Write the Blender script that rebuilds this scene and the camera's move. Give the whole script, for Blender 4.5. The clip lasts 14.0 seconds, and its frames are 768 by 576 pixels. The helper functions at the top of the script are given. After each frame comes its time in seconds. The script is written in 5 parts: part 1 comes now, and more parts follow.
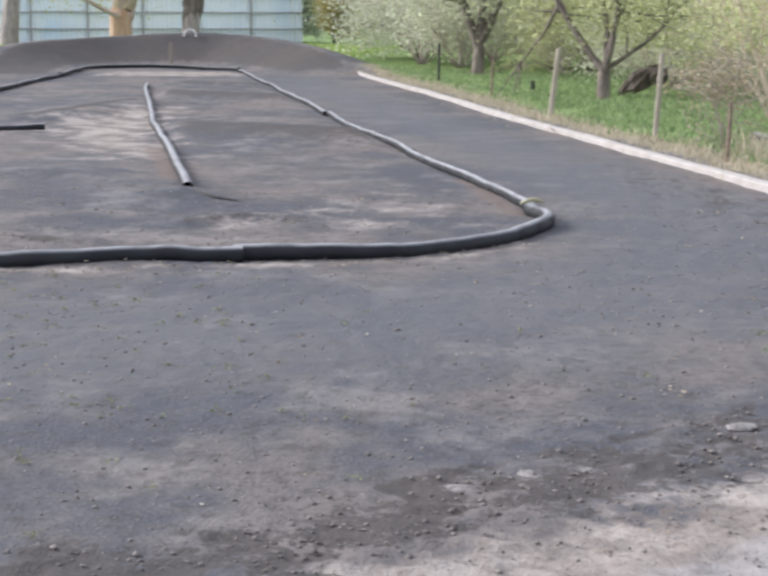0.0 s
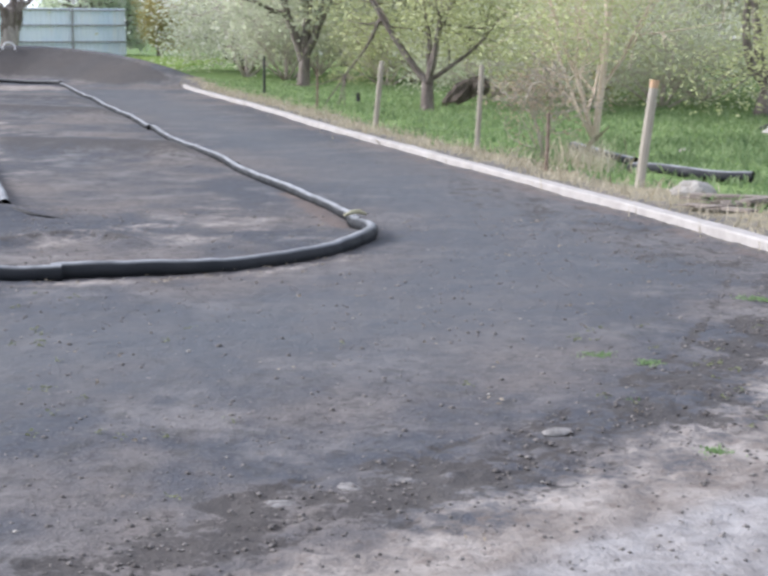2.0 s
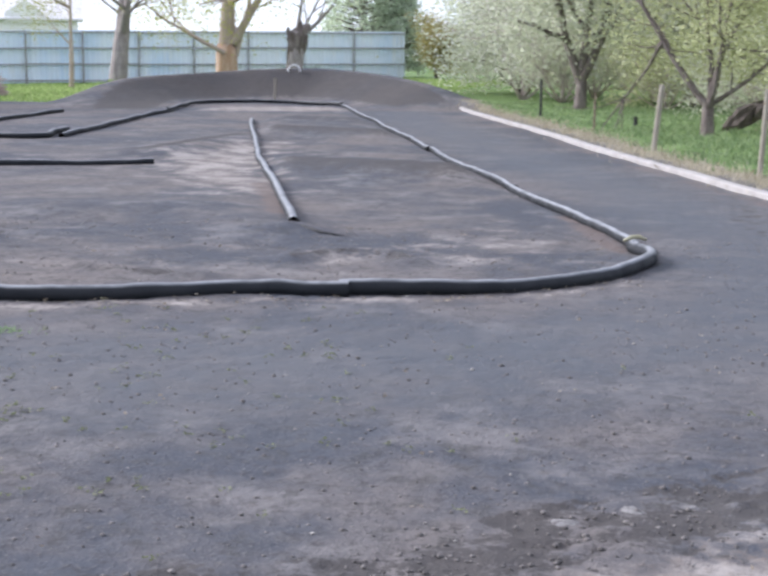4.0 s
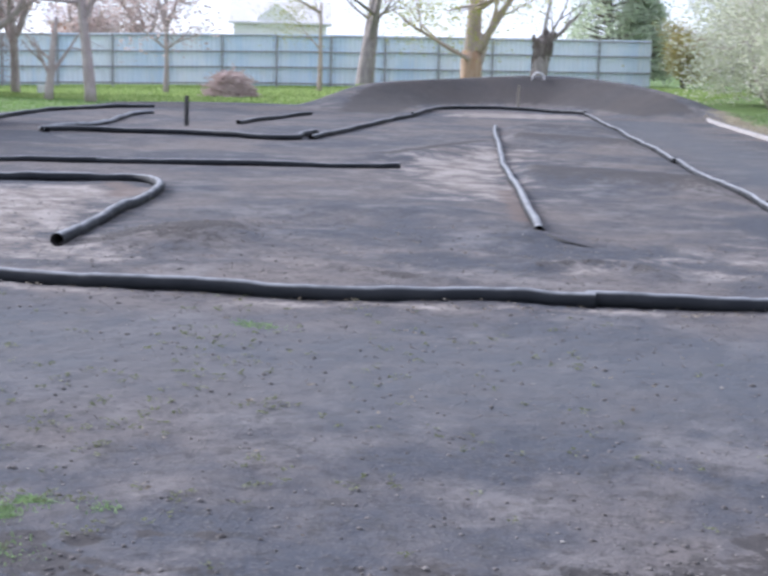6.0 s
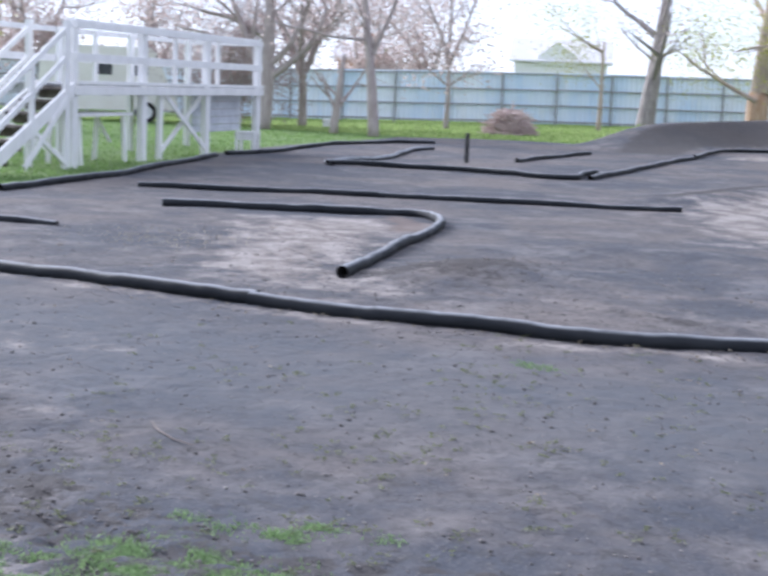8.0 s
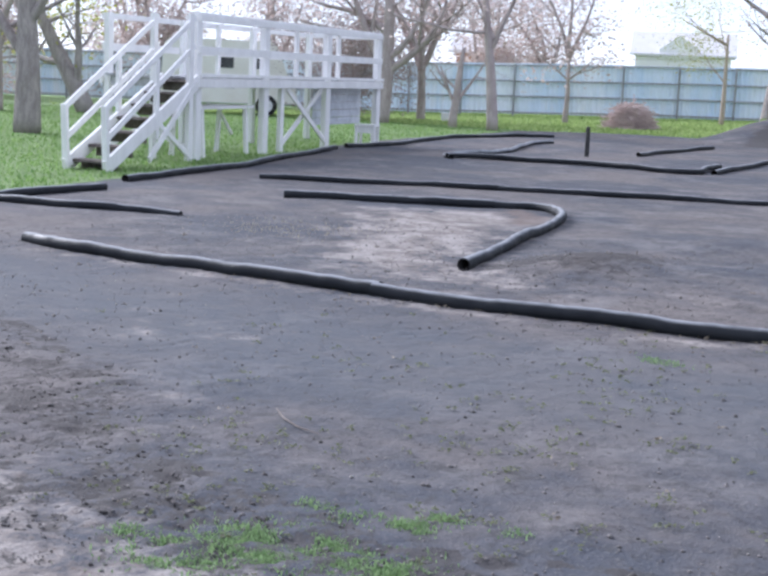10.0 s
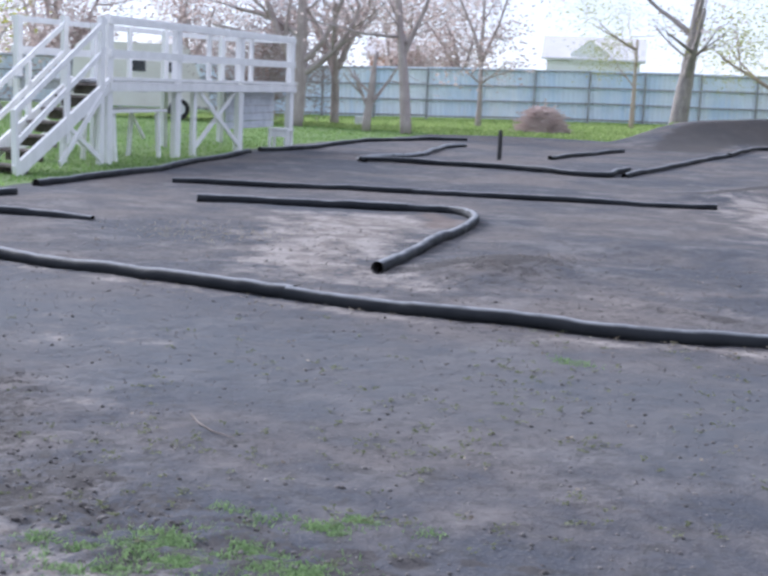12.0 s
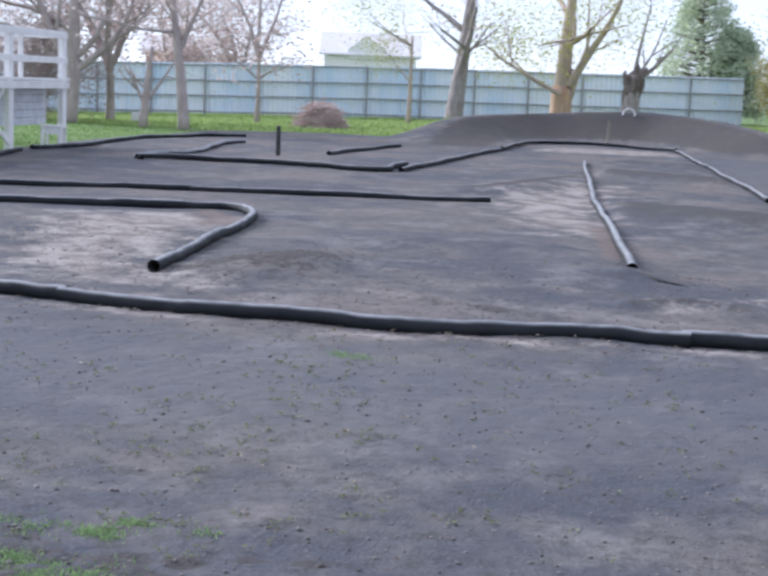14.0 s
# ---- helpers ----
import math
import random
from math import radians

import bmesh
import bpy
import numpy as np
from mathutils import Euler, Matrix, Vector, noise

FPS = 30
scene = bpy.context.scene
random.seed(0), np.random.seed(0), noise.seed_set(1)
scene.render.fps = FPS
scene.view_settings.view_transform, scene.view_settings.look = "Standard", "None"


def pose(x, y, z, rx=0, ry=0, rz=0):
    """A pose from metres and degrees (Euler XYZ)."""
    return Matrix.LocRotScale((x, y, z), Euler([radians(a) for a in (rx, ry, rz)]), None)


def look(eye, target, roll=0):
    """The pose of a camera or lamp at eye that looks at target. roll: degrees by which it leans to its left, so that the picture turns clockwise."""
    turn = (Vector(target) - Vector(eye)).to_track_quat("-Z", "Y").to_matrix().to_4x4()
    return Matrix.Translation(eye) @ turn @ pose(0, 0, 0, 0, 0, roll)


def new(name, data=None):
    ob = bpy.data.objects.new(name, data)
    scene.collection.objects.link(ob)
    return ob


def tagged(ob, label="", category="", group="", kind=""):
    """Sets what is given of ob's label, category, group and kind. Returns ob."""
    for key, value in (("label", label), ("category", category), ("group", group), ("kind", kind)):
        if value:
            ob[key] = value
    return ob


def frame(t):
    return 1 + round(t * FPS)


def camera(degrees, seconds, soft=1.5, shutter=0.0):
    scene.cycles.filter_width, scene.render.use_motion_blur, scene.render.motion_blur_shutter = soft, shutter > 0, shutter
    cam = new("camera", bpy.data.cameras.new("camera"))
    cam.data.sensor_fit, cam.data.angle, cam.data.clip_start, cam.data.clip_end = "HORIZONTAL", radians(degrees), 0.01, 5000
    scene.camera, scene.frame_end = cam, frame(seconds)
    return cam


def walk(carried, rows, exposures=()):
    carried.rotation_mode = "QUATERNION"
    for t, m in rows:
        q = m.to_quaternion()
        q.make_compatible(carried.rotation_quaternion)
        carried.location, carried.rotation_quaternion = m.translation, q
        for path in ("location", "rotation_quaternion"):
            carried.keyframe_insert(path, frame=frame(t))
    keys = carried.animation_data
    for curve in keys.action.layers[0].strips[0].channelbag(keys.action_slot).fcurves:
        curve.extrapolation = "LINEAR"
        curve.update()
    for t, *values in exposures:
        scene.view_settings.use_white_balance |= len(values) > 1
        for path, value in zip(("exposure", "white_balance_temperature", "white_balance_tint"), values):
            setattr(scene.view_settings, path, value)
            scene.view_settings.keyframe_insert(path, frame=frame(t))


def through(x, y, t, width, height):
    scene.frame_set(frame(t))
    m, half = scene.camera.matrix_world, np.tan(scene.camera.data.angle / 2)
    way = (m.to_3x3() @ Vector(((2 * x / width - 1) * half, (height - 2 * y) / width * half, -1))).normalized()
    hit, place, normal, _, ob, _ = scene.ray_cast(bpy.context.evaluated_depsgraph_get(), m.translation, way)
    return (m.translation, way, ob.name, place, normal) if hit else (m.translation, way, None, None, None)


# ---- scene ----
cam = camera(30.6, 14.0, soft=2.9, shutter=0.5)
PATH = [
    (0, (0.187, 0.4202, 1.3156), (-0.0418, 2.5696, 0.9031), 0.7),
    (0.5, (0.2156, 0.4092, 1.3156), (0.0781, 2.5663, 0.9064), 0.3),
    (1, (0.231, 0.4235, 1.3222), (0.1793, 2.5872, 0.9251), 0.2),
    (1.5, (0.2464, 0.4279, 1.3233), (0.3113, 2.5916, 0.9284), 0.7),
    (2, (0.2376, 0.4235, 1.3255), (0.2695, 2.5883, 0.9339), 0.6),
    (2.5, (0.2222, 0.4257, 1.331), (0.1419, 2.5949, 0.9757), 0.0),
    (3, (0.2046, 0.3993, 1.3299), (0.0033, 2.5608, 0.9669), -0.0),
    (5.5, (0.1276, 0.2189, 1.3706), (-0.5016, 2.2979, 1.0175), 1.5),
    (6, (0.1133, 0.2101, 1.3673), (-0.6204, 2.2528, 1.0076), 1.5),
    (6.5, (0.1045, 0.2035, 1.3717), (-0.7315, 2.2099, 1.0285), 1.5),
    (7, (0.0836, 0.1969, 1.3783), (-0.8503, 2.1615, 1.0472), 2.1),
    (7.5, (0.0704, 0.1639, 1.3827), (-0.9493, 2.0856, 1.0538), 2.3),
    (8, (0.0539, 0.165, 1.3893), (-1.0626, 2.0339, 1.0725), 2.4),
    (8.5, (-0.022, 0.2332, 1.3662), (-1.2353, 2.0405, 1.0483), 3.3),
    (11, (0.0242, 0.1199, 1.375), (-1.2441, 1.8854, 1.0362), 2.3),
    (11.5, (0.0253, 0.1232, 1.3761), (-1.188, 1.9272, 1.0417), 2.2),
    (12, (0.0264, 0.1408, 1.3739), (-1.1297, 1.9844, 1.0516), 2.5),
    (12.5, (0.0363, 0.1408, 1.3772), (-1.0395, 2.0339, 1.0604), 2.7),
    (13, (0.0462, 0.1595, 1.3794), (-0.9614, 2.09, 1.0637), 2.3),
    (13.5, (0.0572, 0.1419, 1.3805), (-0.8745, 2.1087, 1.0593), 2.5),
    (14, (0.0627, 0.1639, 1.375), (-0.7953, 2.1648, 1.0604), 2.4),
]
EXPOSURES = [(0, 1.88, 6150, 12), (1, 1.88, 6000, 12), (3, 1.86, 5850, 13), (5.5, 1.82, 5650, 16), (8.5, 1.81, 5550, 15), (11, 1.68, 5550, 15), (14, 1.65, 5550, 15)]
walk(cam, [(t, look(eye, target, roll)) for t, eye, target, roll in PATH], EXPOSURES)

# ---- light ----
world = bpy.data.worlds.new("sky")
scene.world = world
world.use_nodes = True
wn = world.node_tree.nodes
sky = wn.new("ShaderNodeTexSky")
sky.sky_type = "NISHITA"
sky.sun_disc = False
SUN_ELEVATION, SUN_TURN = radians(28), radians(-80)   # low evening sun behind the stand
sky.sun_elevation, sky.sun_rotation = SUN_ELEVATION, SUN_TURN
sky.air_density, sky.dust_density, sky.ozone_density = 0.75, 0.15, 1.2
wn["Background"].inputs["Strength"].default_value = 0.15
haze = wn.new("ShaderNodeHueSaturation")     # thin evening haze pales the sky
haze.inputs["Saturation"].default_value = 0.7
haze.inputs["Value"].default_value = 0.9
world.node_tree.links.new(sky.outputs["Color"], haze.inputs["Color"])
veil = wn.new("ShaderNodeMix")              # high thin cloud evens the sky out
veil.data_type = "RGBA"
veil.inputs[0].default_value = 0.88
veil.inputs[7].default_value = (1.93, 1.95, 2.08, 1.0)
world.node_tree.links.new(haze.outputs["Color"], veil.inputs[6])
world.node_tree.links.new(veil.outputs[2], wn["Background"].inputs["Color"])

sun_data = bpy.data.lights.new("sun", "SUN")
sun_data.energy, sun_data.angle, sun_data.color = 1.6, radians(22), (1.0, 0.93, 0.85)
sun = new("sun", sun_data)
sun_way = Vector((math.sin(SUN_TURN) * math.cos(SUN_ELEVATION), math.cos(SUN_TURN) * math.cos(SUN_ELEVATION), math.sin(SUN_ELEVATION)))
sun.matrix_world = look(sun_way * 50, (0, 0, 0))


# ---- materials ----
class Nodes:
    """Short hand for node trees."""

    def __init__(self, name, rough=0.8, metal=0.0, spec=0.4):
        self.m = bpy.data.materials.new(name)
        self.m.use_nodes = True
        self.t = self.m.node_tree
        self.b = self.t.nodes["Principled BSDF"]
        self.b.inputs["Roughness"].default_value = rough
        self.b.inputs["Metallic"].default_value = metal
        self.b.inputs["Specular IOR Level"].default_value = spec
        self.pos = self.node("ShaderNodeNewGeometry").outputs["Position"]

    def node(self, kind, **inputs):
        n = self.t.nodes.new(kind)
        for k, v in inputs.items():
            self.put(n.inputs[k.replace("_", " ")], v)
        return n

    def put(self, socket, v):
        if isinstance(v, bpy.types.NodeSocket):
            self.t.links.new(v, socket)
        else:
            socket.default_value = v

    def noise(self, scale, detail=4.0, rough=0.6, stretch=None, local=False):
        n = self.node("ShaderNodeTexNoise", Scale=scale, Detail=detail, Roughness=rough)
        v = self.node("ShaderNodeTexCoord").outputs["Object"] if local else self.pos
        if stretch:
            v = self.node("ShaderNodeMapping", Vector=v, Scale=stretch).outputs["Vector"]
        self.put(n.inputs["Vector"], v)
        return n.outputs["Fac"]

    def ramp(self, v, lo, hi, a=0.0, b=1.0):
        n = self.node("ShaderNodeMapRange")
        n.interpolation_type = "SMOOTHSTEP"
        for i, x in enumerate((v, lo, hi, a, b)):
            self.put(n.inputs[i], x)
        return n.outputs["Result"]

    def math(self, op, a, b=0.0):
        n = self.node("ShaderNodeMath")
        n.operation = op
        self.put(n.inputs[0], a), self.put(n.inputs[1], b)
        return n.outputs[0]

    def mix(self, f, a, b):
        n = self.node("ShaderNodeMix")
        n.data_type = "RGBA"
        self.put(n.inputs[0], f)
        for s, c in ((n.inputs[6], a), (n.inputs[7], b)):
            self.put(s, c if isinstance(c, bpy.types.NodeSocket) else (*c, 1.0))
        return n.outputs[2]

    def attr(self, name):
        n = self.node("ShaderNodeAttribute")
        n.attribute_name = name
        return n.outputs["Fac"]

    def random(self, island=False):
        if island:
            return self.node("ShaderNodeNewGeometry").outputs["Random Per Island"]
        return self.node("ShaderNodeObjectInfo").outputs["Random"]

    def colour(self, c):
        self.put(self.b.inputs["Base Color"], c if isinstance(c, bpy.types.NodeSocket) else (*c, 1.0))

    def bump(self, h, strength=0.4, distance=0.01):
        n = self.node("ShaderNodeBump", Strength=strength, Distance=distance, Height=h)
        self.put(self.b.inputs["Normal"], n.outputs["Normal"])


def plain(name, a, b, scale=8.0, rough=0.7, metal=0.0, bump=0.3, distance=0.004, stretch=None, island=False, per_thing=0.0, spec=0.4):
    """Two tones by noise at two scales, with fine relief."""
    n = Nodes(name, rough, metal, spec)
    big, fine = n.noise(scale, 5.0, 0.65, stretch, True), n.noise(scale * 7, 3.0, 0.6, stretch, True)
    f = n.ramp(n.math("ADD", n.math("MULTIPLY", big, 0.7), n.math("MULTIPLY", fine, 0.3)), 0.38, 0.64)
    if island:
        f = n.math("ADD", n.math("MULTIPLY", f, 0.4), n.math("MULTIPLY", n.random(True), 0.6))
    if per_thing:
        f = n.math("ADD", n.math("MULTIPLY", f, 1 - per_thing), n.math("MULTIPLY", n.random(), per_thing))
    n.colour(n.mix(f, a, b))
    if bump:
        n.bump(fine, bump, distance)
    return n.m


def leaf_material(name, a, b, through=0.35):
    """Thin leaves: two tones leaf by leaf, some light passing through."""
    n = Nodes(name, 0.6, 0.0, 0.3)
    c = n.mix(n.random(True), a, b)
    n.colour(c)
    tl = n.node("ShaderNodeBsdfTranslucent", Color=c)
    mixer = n.node("ShaderNodeMixShader")
    mixer.inputs[0].default_value = through
    n.t.links.new(n.b.outputs[0], mixer.inputs[1])
    n.t.links.new(tl.outputs[0], mixer.inputs[2])
    n.t.links.new(mixer.outputs[0], n.t.nodes["Material Output"].inputs["Surface"])
    return n.m


def ground_material():
    n = Nodes("packed_earth", 0.85, 0.0, 0.2)
    wide, mid, small = n.noise(0.45, 5, 0.6), n.noise(2.6, 5, 0.65), n.noise(17, 5, 0.7)
    fine = n.noise(70, 3, 0.6)
    crust = n.noise(7.5, 6, 0.72)
    dark = n.mix(n.ramp(n.math("ADD", n.math("MULTIPLY", wide, 0.7), n.math("MULTIPLY", mid, 0.3)), 0.4, 0.6), (0.07, 0.075, 0.09), (0.158, 0.141, 0.134))
    dark = n.mix(n.math("MULTIPLY", n.ramp(n.noise(1.3, 6, 0.68), 0.5, 0.66), 0.5), dark, (0.2, 0.195, 0.198))
    dark = n.mix(n.math("MULTIPLY", n.ramp(small, 0.5, 0.66), 0.5), dark, (0.052, 0.046, 0.045))
    dark = n.mix(n.math("MULTIPLY", n.ramp(crust, 0.5, 0.66), 0.62), dark, (0.06, 0.058, 0.055))
    dark = n.mix(n.math("MULTIPLY", n.ramp(fine, 0.55, 0.68), 0.3), dark, (0.25, 0.232, 0.215))
    dark = n.mix(n.math("MULTIPLY", n.attr("swept"), n.ramp(mid, 0.3, 0.6, 0.86, 0.6)), dark, n.mix(n.ramp(crust, 0.4, 0.65), (0.098, 0.106, 0.119), (0.119, 0.123, 0.132)))
    pale = n.mix(n.ramp(mid, 0.38, 0.64), (0.19, 0.165, 0.148), (0.34, 0.31, 0.287))
    pale = n.mix(n.math("MULTIPLY", n.ramp(small, 0.5, 0.66), 0.55), pale, (0.13, 0.103, 0.09))
    pale = n.mix(n.math("MULTIPLY", n.ramp(n.attr("sand_lit"), 1.0, 1.3), 0.8), pale, n.mix(n.ramp(n.math("ADD", n.math("MULTIPLY", crust, 0.5), n.math("MULTIPLY", small, 0.5)), 0.38, 0.62), (0.37, 0.366, 0.374), (0.235, 0.228, 0.23)))
    sand_lit = n.math("ADD", n.attr("sand_lit"), n.math("MULTIPLY", n.math("SUBTRACT", n.math("ADD", n.math("MULTIPLY", mid, 0.6), n.math("MULTIPLY", small, 0.5)), 0.55), 2.9))
    earth = n.mix(n.ramp(sand_lit, 0.3, 0.85), dark, pale)
    # dark crumbs, and the painted shade of jump faces, lip and ridges
    loose_shade = n.math("ADD", n.attr("loose_shade"), n.math("MULTIPLY", n.math("SUBTRACT", n.math("ADD", n.math("MULTIPLY", n.noise(29, 5, 0.72), 0.5), n.math("ADD", n.math("MULTIPLY", small, 0.3), n.math("MULTIPLY", crust, 0.3))), 0.55), 3.6))
    earth = n.mix(n.math("MULTIPLY", n.ramp(loose_shade, 0.48, 0.7), 0.82), earth, n.mix(fine, (0.05, 0.046, 0.045), (0.085, 0.077, 0.073)))
    ruddy = n.math("ADD", n.attr("ruddy"), n.math("MULTIPLY", n.math("SUBTRACT", n.math("ADD", n.math("MULTIPLY", small, 0.5), n.math("MULTIPLY", mid, 0.5)), 0.5), 2.0))
    earth = n.mix(n.math("MULTIPLY", n.ramp(ruddy, 0.35, 0.9), 0.7), earth, n.mix(fine, (0.125, 0.094, 0.082), (0.2, 0.155, 0.132)))
    straw = n.math("ADD", n.attr("straw"), n.math("MULTIPLY", n.math("SUBTRACT", small, 0.5), 1.5))
    earth = n.mix(n.ramp(straw, 0.45, 0.8), earth, n.mix(fine, (0.33, 0.29, 0.2), (0.2, 0.18, 0.12)))
    green = n.math("ADD", n.attr("grass"), n.math("MULTIPLY", n.math("SUBTRACT", n.math("ADD", n.math("MULTIPLY", mid, 0.5), n.math("MULTIPLY", small, 0.5)), 0.5), 1.2))
    turf = n.mix(n.ramp(mid, 0.35, 0.65), (0.12, 0.19, 0.06), (0.22, 0.3, 0.115))
    turf = n.mix(n.ramp(fine, 0.45, 0.62), turf, (0.09, 0.155, 0.04))
    n.colour(n.mix(n.ramp(green, 0.4, 0.6), earth, turf))
    n.put(n.b.inputs["Roughness"], n.ramp(wide, 0.3, 0.7, 0.78, 0.95))
    n.bump(n.math("ADD", n.math("MULTIPLY", small, 0.65), n.math("MULTIPLY", fine, 0.35)), 0.7, 0.024)
    return n.m


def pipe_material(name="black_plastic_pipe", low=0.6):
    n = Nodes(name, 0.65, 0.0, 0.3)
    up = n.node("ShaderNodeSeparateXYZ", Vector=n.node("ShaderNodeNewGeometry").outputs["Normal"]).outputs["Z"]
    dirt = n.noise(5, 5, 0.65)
    # pale upper side: dust, plus the sky's highlight painted into the colour
    dust_sheen = n.math("MULTIPLY", n.ramp(up, low, low + 0.42), n.ramp(dirt, 0.3, 0.62, 0.45, 1.0))
    n.colour(n.mix(dust_sheen, (0.015, 0.017, 0.02), (0.3, 0.31, 0.325)))
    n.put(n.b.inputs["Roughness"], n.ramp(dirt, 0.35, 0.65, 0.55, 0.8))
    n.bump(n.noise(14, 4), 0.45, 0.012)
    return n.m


EARTH = ground_material()
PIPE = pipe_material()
PIPE_GREY = pipe_material("dust_sheen_grey_pipe", 0.5)
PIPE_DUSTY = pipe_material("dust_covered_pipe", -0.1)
PIPE_INSIDE = plain("pipe_inside", (0.012, 0.012, 0.012), (0.03, 0.027, 0.025), 20)
CONCRETE = plain("whitewashed_concrete", (0.34, 0.318, 0.3), (0.43, 0.405, 0.385), 4.0, 0.85, bump=0.4)
WHITE_WOOD = plain("white_painted_wood", (0.8, 0.79, 0.77), (0.9, 0.89, 0.87), 5.0, 0.55, stretch=(1, 1, 0.3))
GREY_WOOD = plain("weathered_board", (0.3, 0.3, 0.31), (0.5, 0.5, 0.52), 4.0, 0.8)
PALE_BOARD = plain("blue_grey_board", (0.48, 0.5, 0.54), (0.68, 0.7, 0.74), 4.0, 0.8)
TREAD_WOOD = plain("dark_worn_tread", (0.1, 0.085, 0.075), (0.22, 0.19, 0.17), 6.0, 0.85)
RAIL_WOOD = plain("fence_rail_timber", (0.27, 0.275, 0.285), (0.4, 0.4, 0.41), 4.0, 0.8)
POST_WOOD = plain("grey_fence_post", (0.25, 0.225, 0.175), (0.42, 0.38, 0.32), 6.0, 0.85, stretch=(1, 1, 0.2), per_thing=0.3)
DARK_POST = plain("tarred_post", (0.02, 0.02, 0.022), (0.06, 0.058, 0.055), 6.0, 0.7)
RUST = plain("rusty_iron", (0.14, 0.1, 0.075), (0.28, 0.22, 0.17), 20.0, 0.85)
ORANGE_END = plain("orange_paint", (0.43, 0.28, 0.16), (0.52, 0.37, 0.24), 12.0, 0.7)
BARK = plain("grey_brown_bark", (0.085, 0.068, 0.058), (0.2, 0.165, 0.145), 7.0, 0.95, bump=0.9, distance=0.03, stretch=(1, 1, 0.25))
BARK_PALE = plain("pale_bark", (0.4, 0.32, 0.26), (0.58, 0.48, 0.4), 7.0, 0.9, bump=0.7, distance=0.02, stretch=(1, 1, 0.25))
BARK_MID = plain("rough_grey_bark", (0.34, 0.295, 0.28), (0.54, 0.485, 0.455), 9.0, 0.95, bump=1.0, distance=0.05, stretch=(1, 1, 0.3))
BARK_ORCHARD = plain("dark_orchard_bark", (0.15, 0.122, 0.108), (0.3, 0.258, 0.235), 9.0, 0.95, bump=1.0, distance=0.04, stretch=(1, 1, 0.3))
BARK_YOUNG = plain("pale_young_bark", (0.5, 0.4, 0.31), (0.66, 0.55, 0.45), 7.0, 0.9, bump=0.5, distance=0.01, stretch=(1, 1, 0.25))
ORANGE_TRUNK = plain("orange_trunk_wood", (0.44, 0.27, 0.17), (0.58, 0.43, 0.32), 6.0, 0.85, bump=0.5, distance=0.02, stretch=(1, 1, 0.2))
TWIG = plain("reddish_twigs", (0.5, 0.39, 0.35), (0.72, 0.6, 0.56), 6.0, 0.9, island=True)
STONE = plain("pale_limestone", (0.26, 0.24, 0.215), (0.38, 0.36, 0.33), 5.0, 0.9, bump=0.6, distance=0.01)
DUSTY_STONE = plain("earth_dusted_stone", (0.15, 0.143, 0.138), (0.27, 0.258, 0.25), 40.0, 0.95, bump=0.6, distance=0.005)
VAN_PAINT = plain("cream_vehicle_paint", (0.8, 0.77, 0.7), (0.86, 0.84, 0.78), 2.0, 0.35, bump=0.0)
DARK_GLASS = plain("dark_window_glass", (0.03, 0.035, 0.04), (0.06, 0.065, 0.07), 3.0, 0.15, bump=0.0)
TYRE = plain("tyre_rubber", (0.02, 0.02, 0.02), (0.04, 0.04, 0.04), 10.0, 0.85)
# house colours near white: distance haze is painted into wall and roof
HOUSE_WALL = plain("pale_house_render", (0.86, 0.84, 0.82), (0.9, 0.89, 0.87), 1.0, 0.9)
HOUSE_ROOF = plain("hazed_grey_roof_sheet", (0.76, 0.73, 0.73), (0.82, 0.79, 0.79), 1.5, 0.8)
BRICK_RED = plain("orange_brick", (0.45, 0.2, 0.12), (0.55, 0.28, 0.18), 3.0, 0.9)
PALE_PLASTIC = plain("white_plastic", (0.74, 0.74, 0.74), (0.84, 0.84, 0.84), 4.0, 0.5)
YELLOW_TAPE = plain("faded_yellow_tape", (0.32, 0.3, 0.18), (0.42, 0.4, 0.28), 15.0, 0.6)
CLOD_DARK = plain("dark_earth_clods", (0.05, 0.045, 0.042), (0.2, 0.182, 0.172), 30.0, 0.95, island=True)
CLOD = plain("earth_clods", (0.075, 0.068, 0.065), (0.26, 0.24, 0.225), 30.0, 0.95, island=True)
LEAF_APPLE = leaf_material("young_apple_leaves", (0.45, 0.48, 0.24), (0.6, 0.62, 0.37), 0.6)
LEAF_YELLOW = leaf_material("yellow_green_leaves", (0.34, 0.38, 0.08), (0.55, 0.52, 0.16), 0.5)
LEAF_GREY = leaf_material("grey_green_leaves", (0.5, 0.53, 0.37), (0.67, 0.69, 0.54), 0.6)
LEAF_RUSSET = leaf_material("dry_russet_leaves", (0.36, 0.28, 0.2), (0.5, 0.41, 0.3), 0.4)
BLOSSOM = leaf_material("white_blossom", (0.66, 0.64, 0.6), (0.84, 0.82, 0.8), 0.45)
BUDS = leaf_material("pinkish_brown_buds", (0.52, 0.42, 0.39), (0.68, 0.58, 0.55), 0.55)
BROWN_BUDS = leaf_material("brown_buds", (0.27, 0.21, 0.195), (0.44, 0.36, 0.335), 0.4)
# bark and needles lightened in colour for the haze over far trees
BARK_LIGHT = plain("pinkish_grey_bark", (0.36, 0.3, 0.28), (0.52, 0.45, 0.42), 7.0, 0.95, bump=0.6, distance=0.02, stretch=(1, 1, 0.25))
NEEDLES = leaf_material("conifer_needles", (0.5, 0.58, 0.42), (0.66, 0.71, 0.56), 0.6)
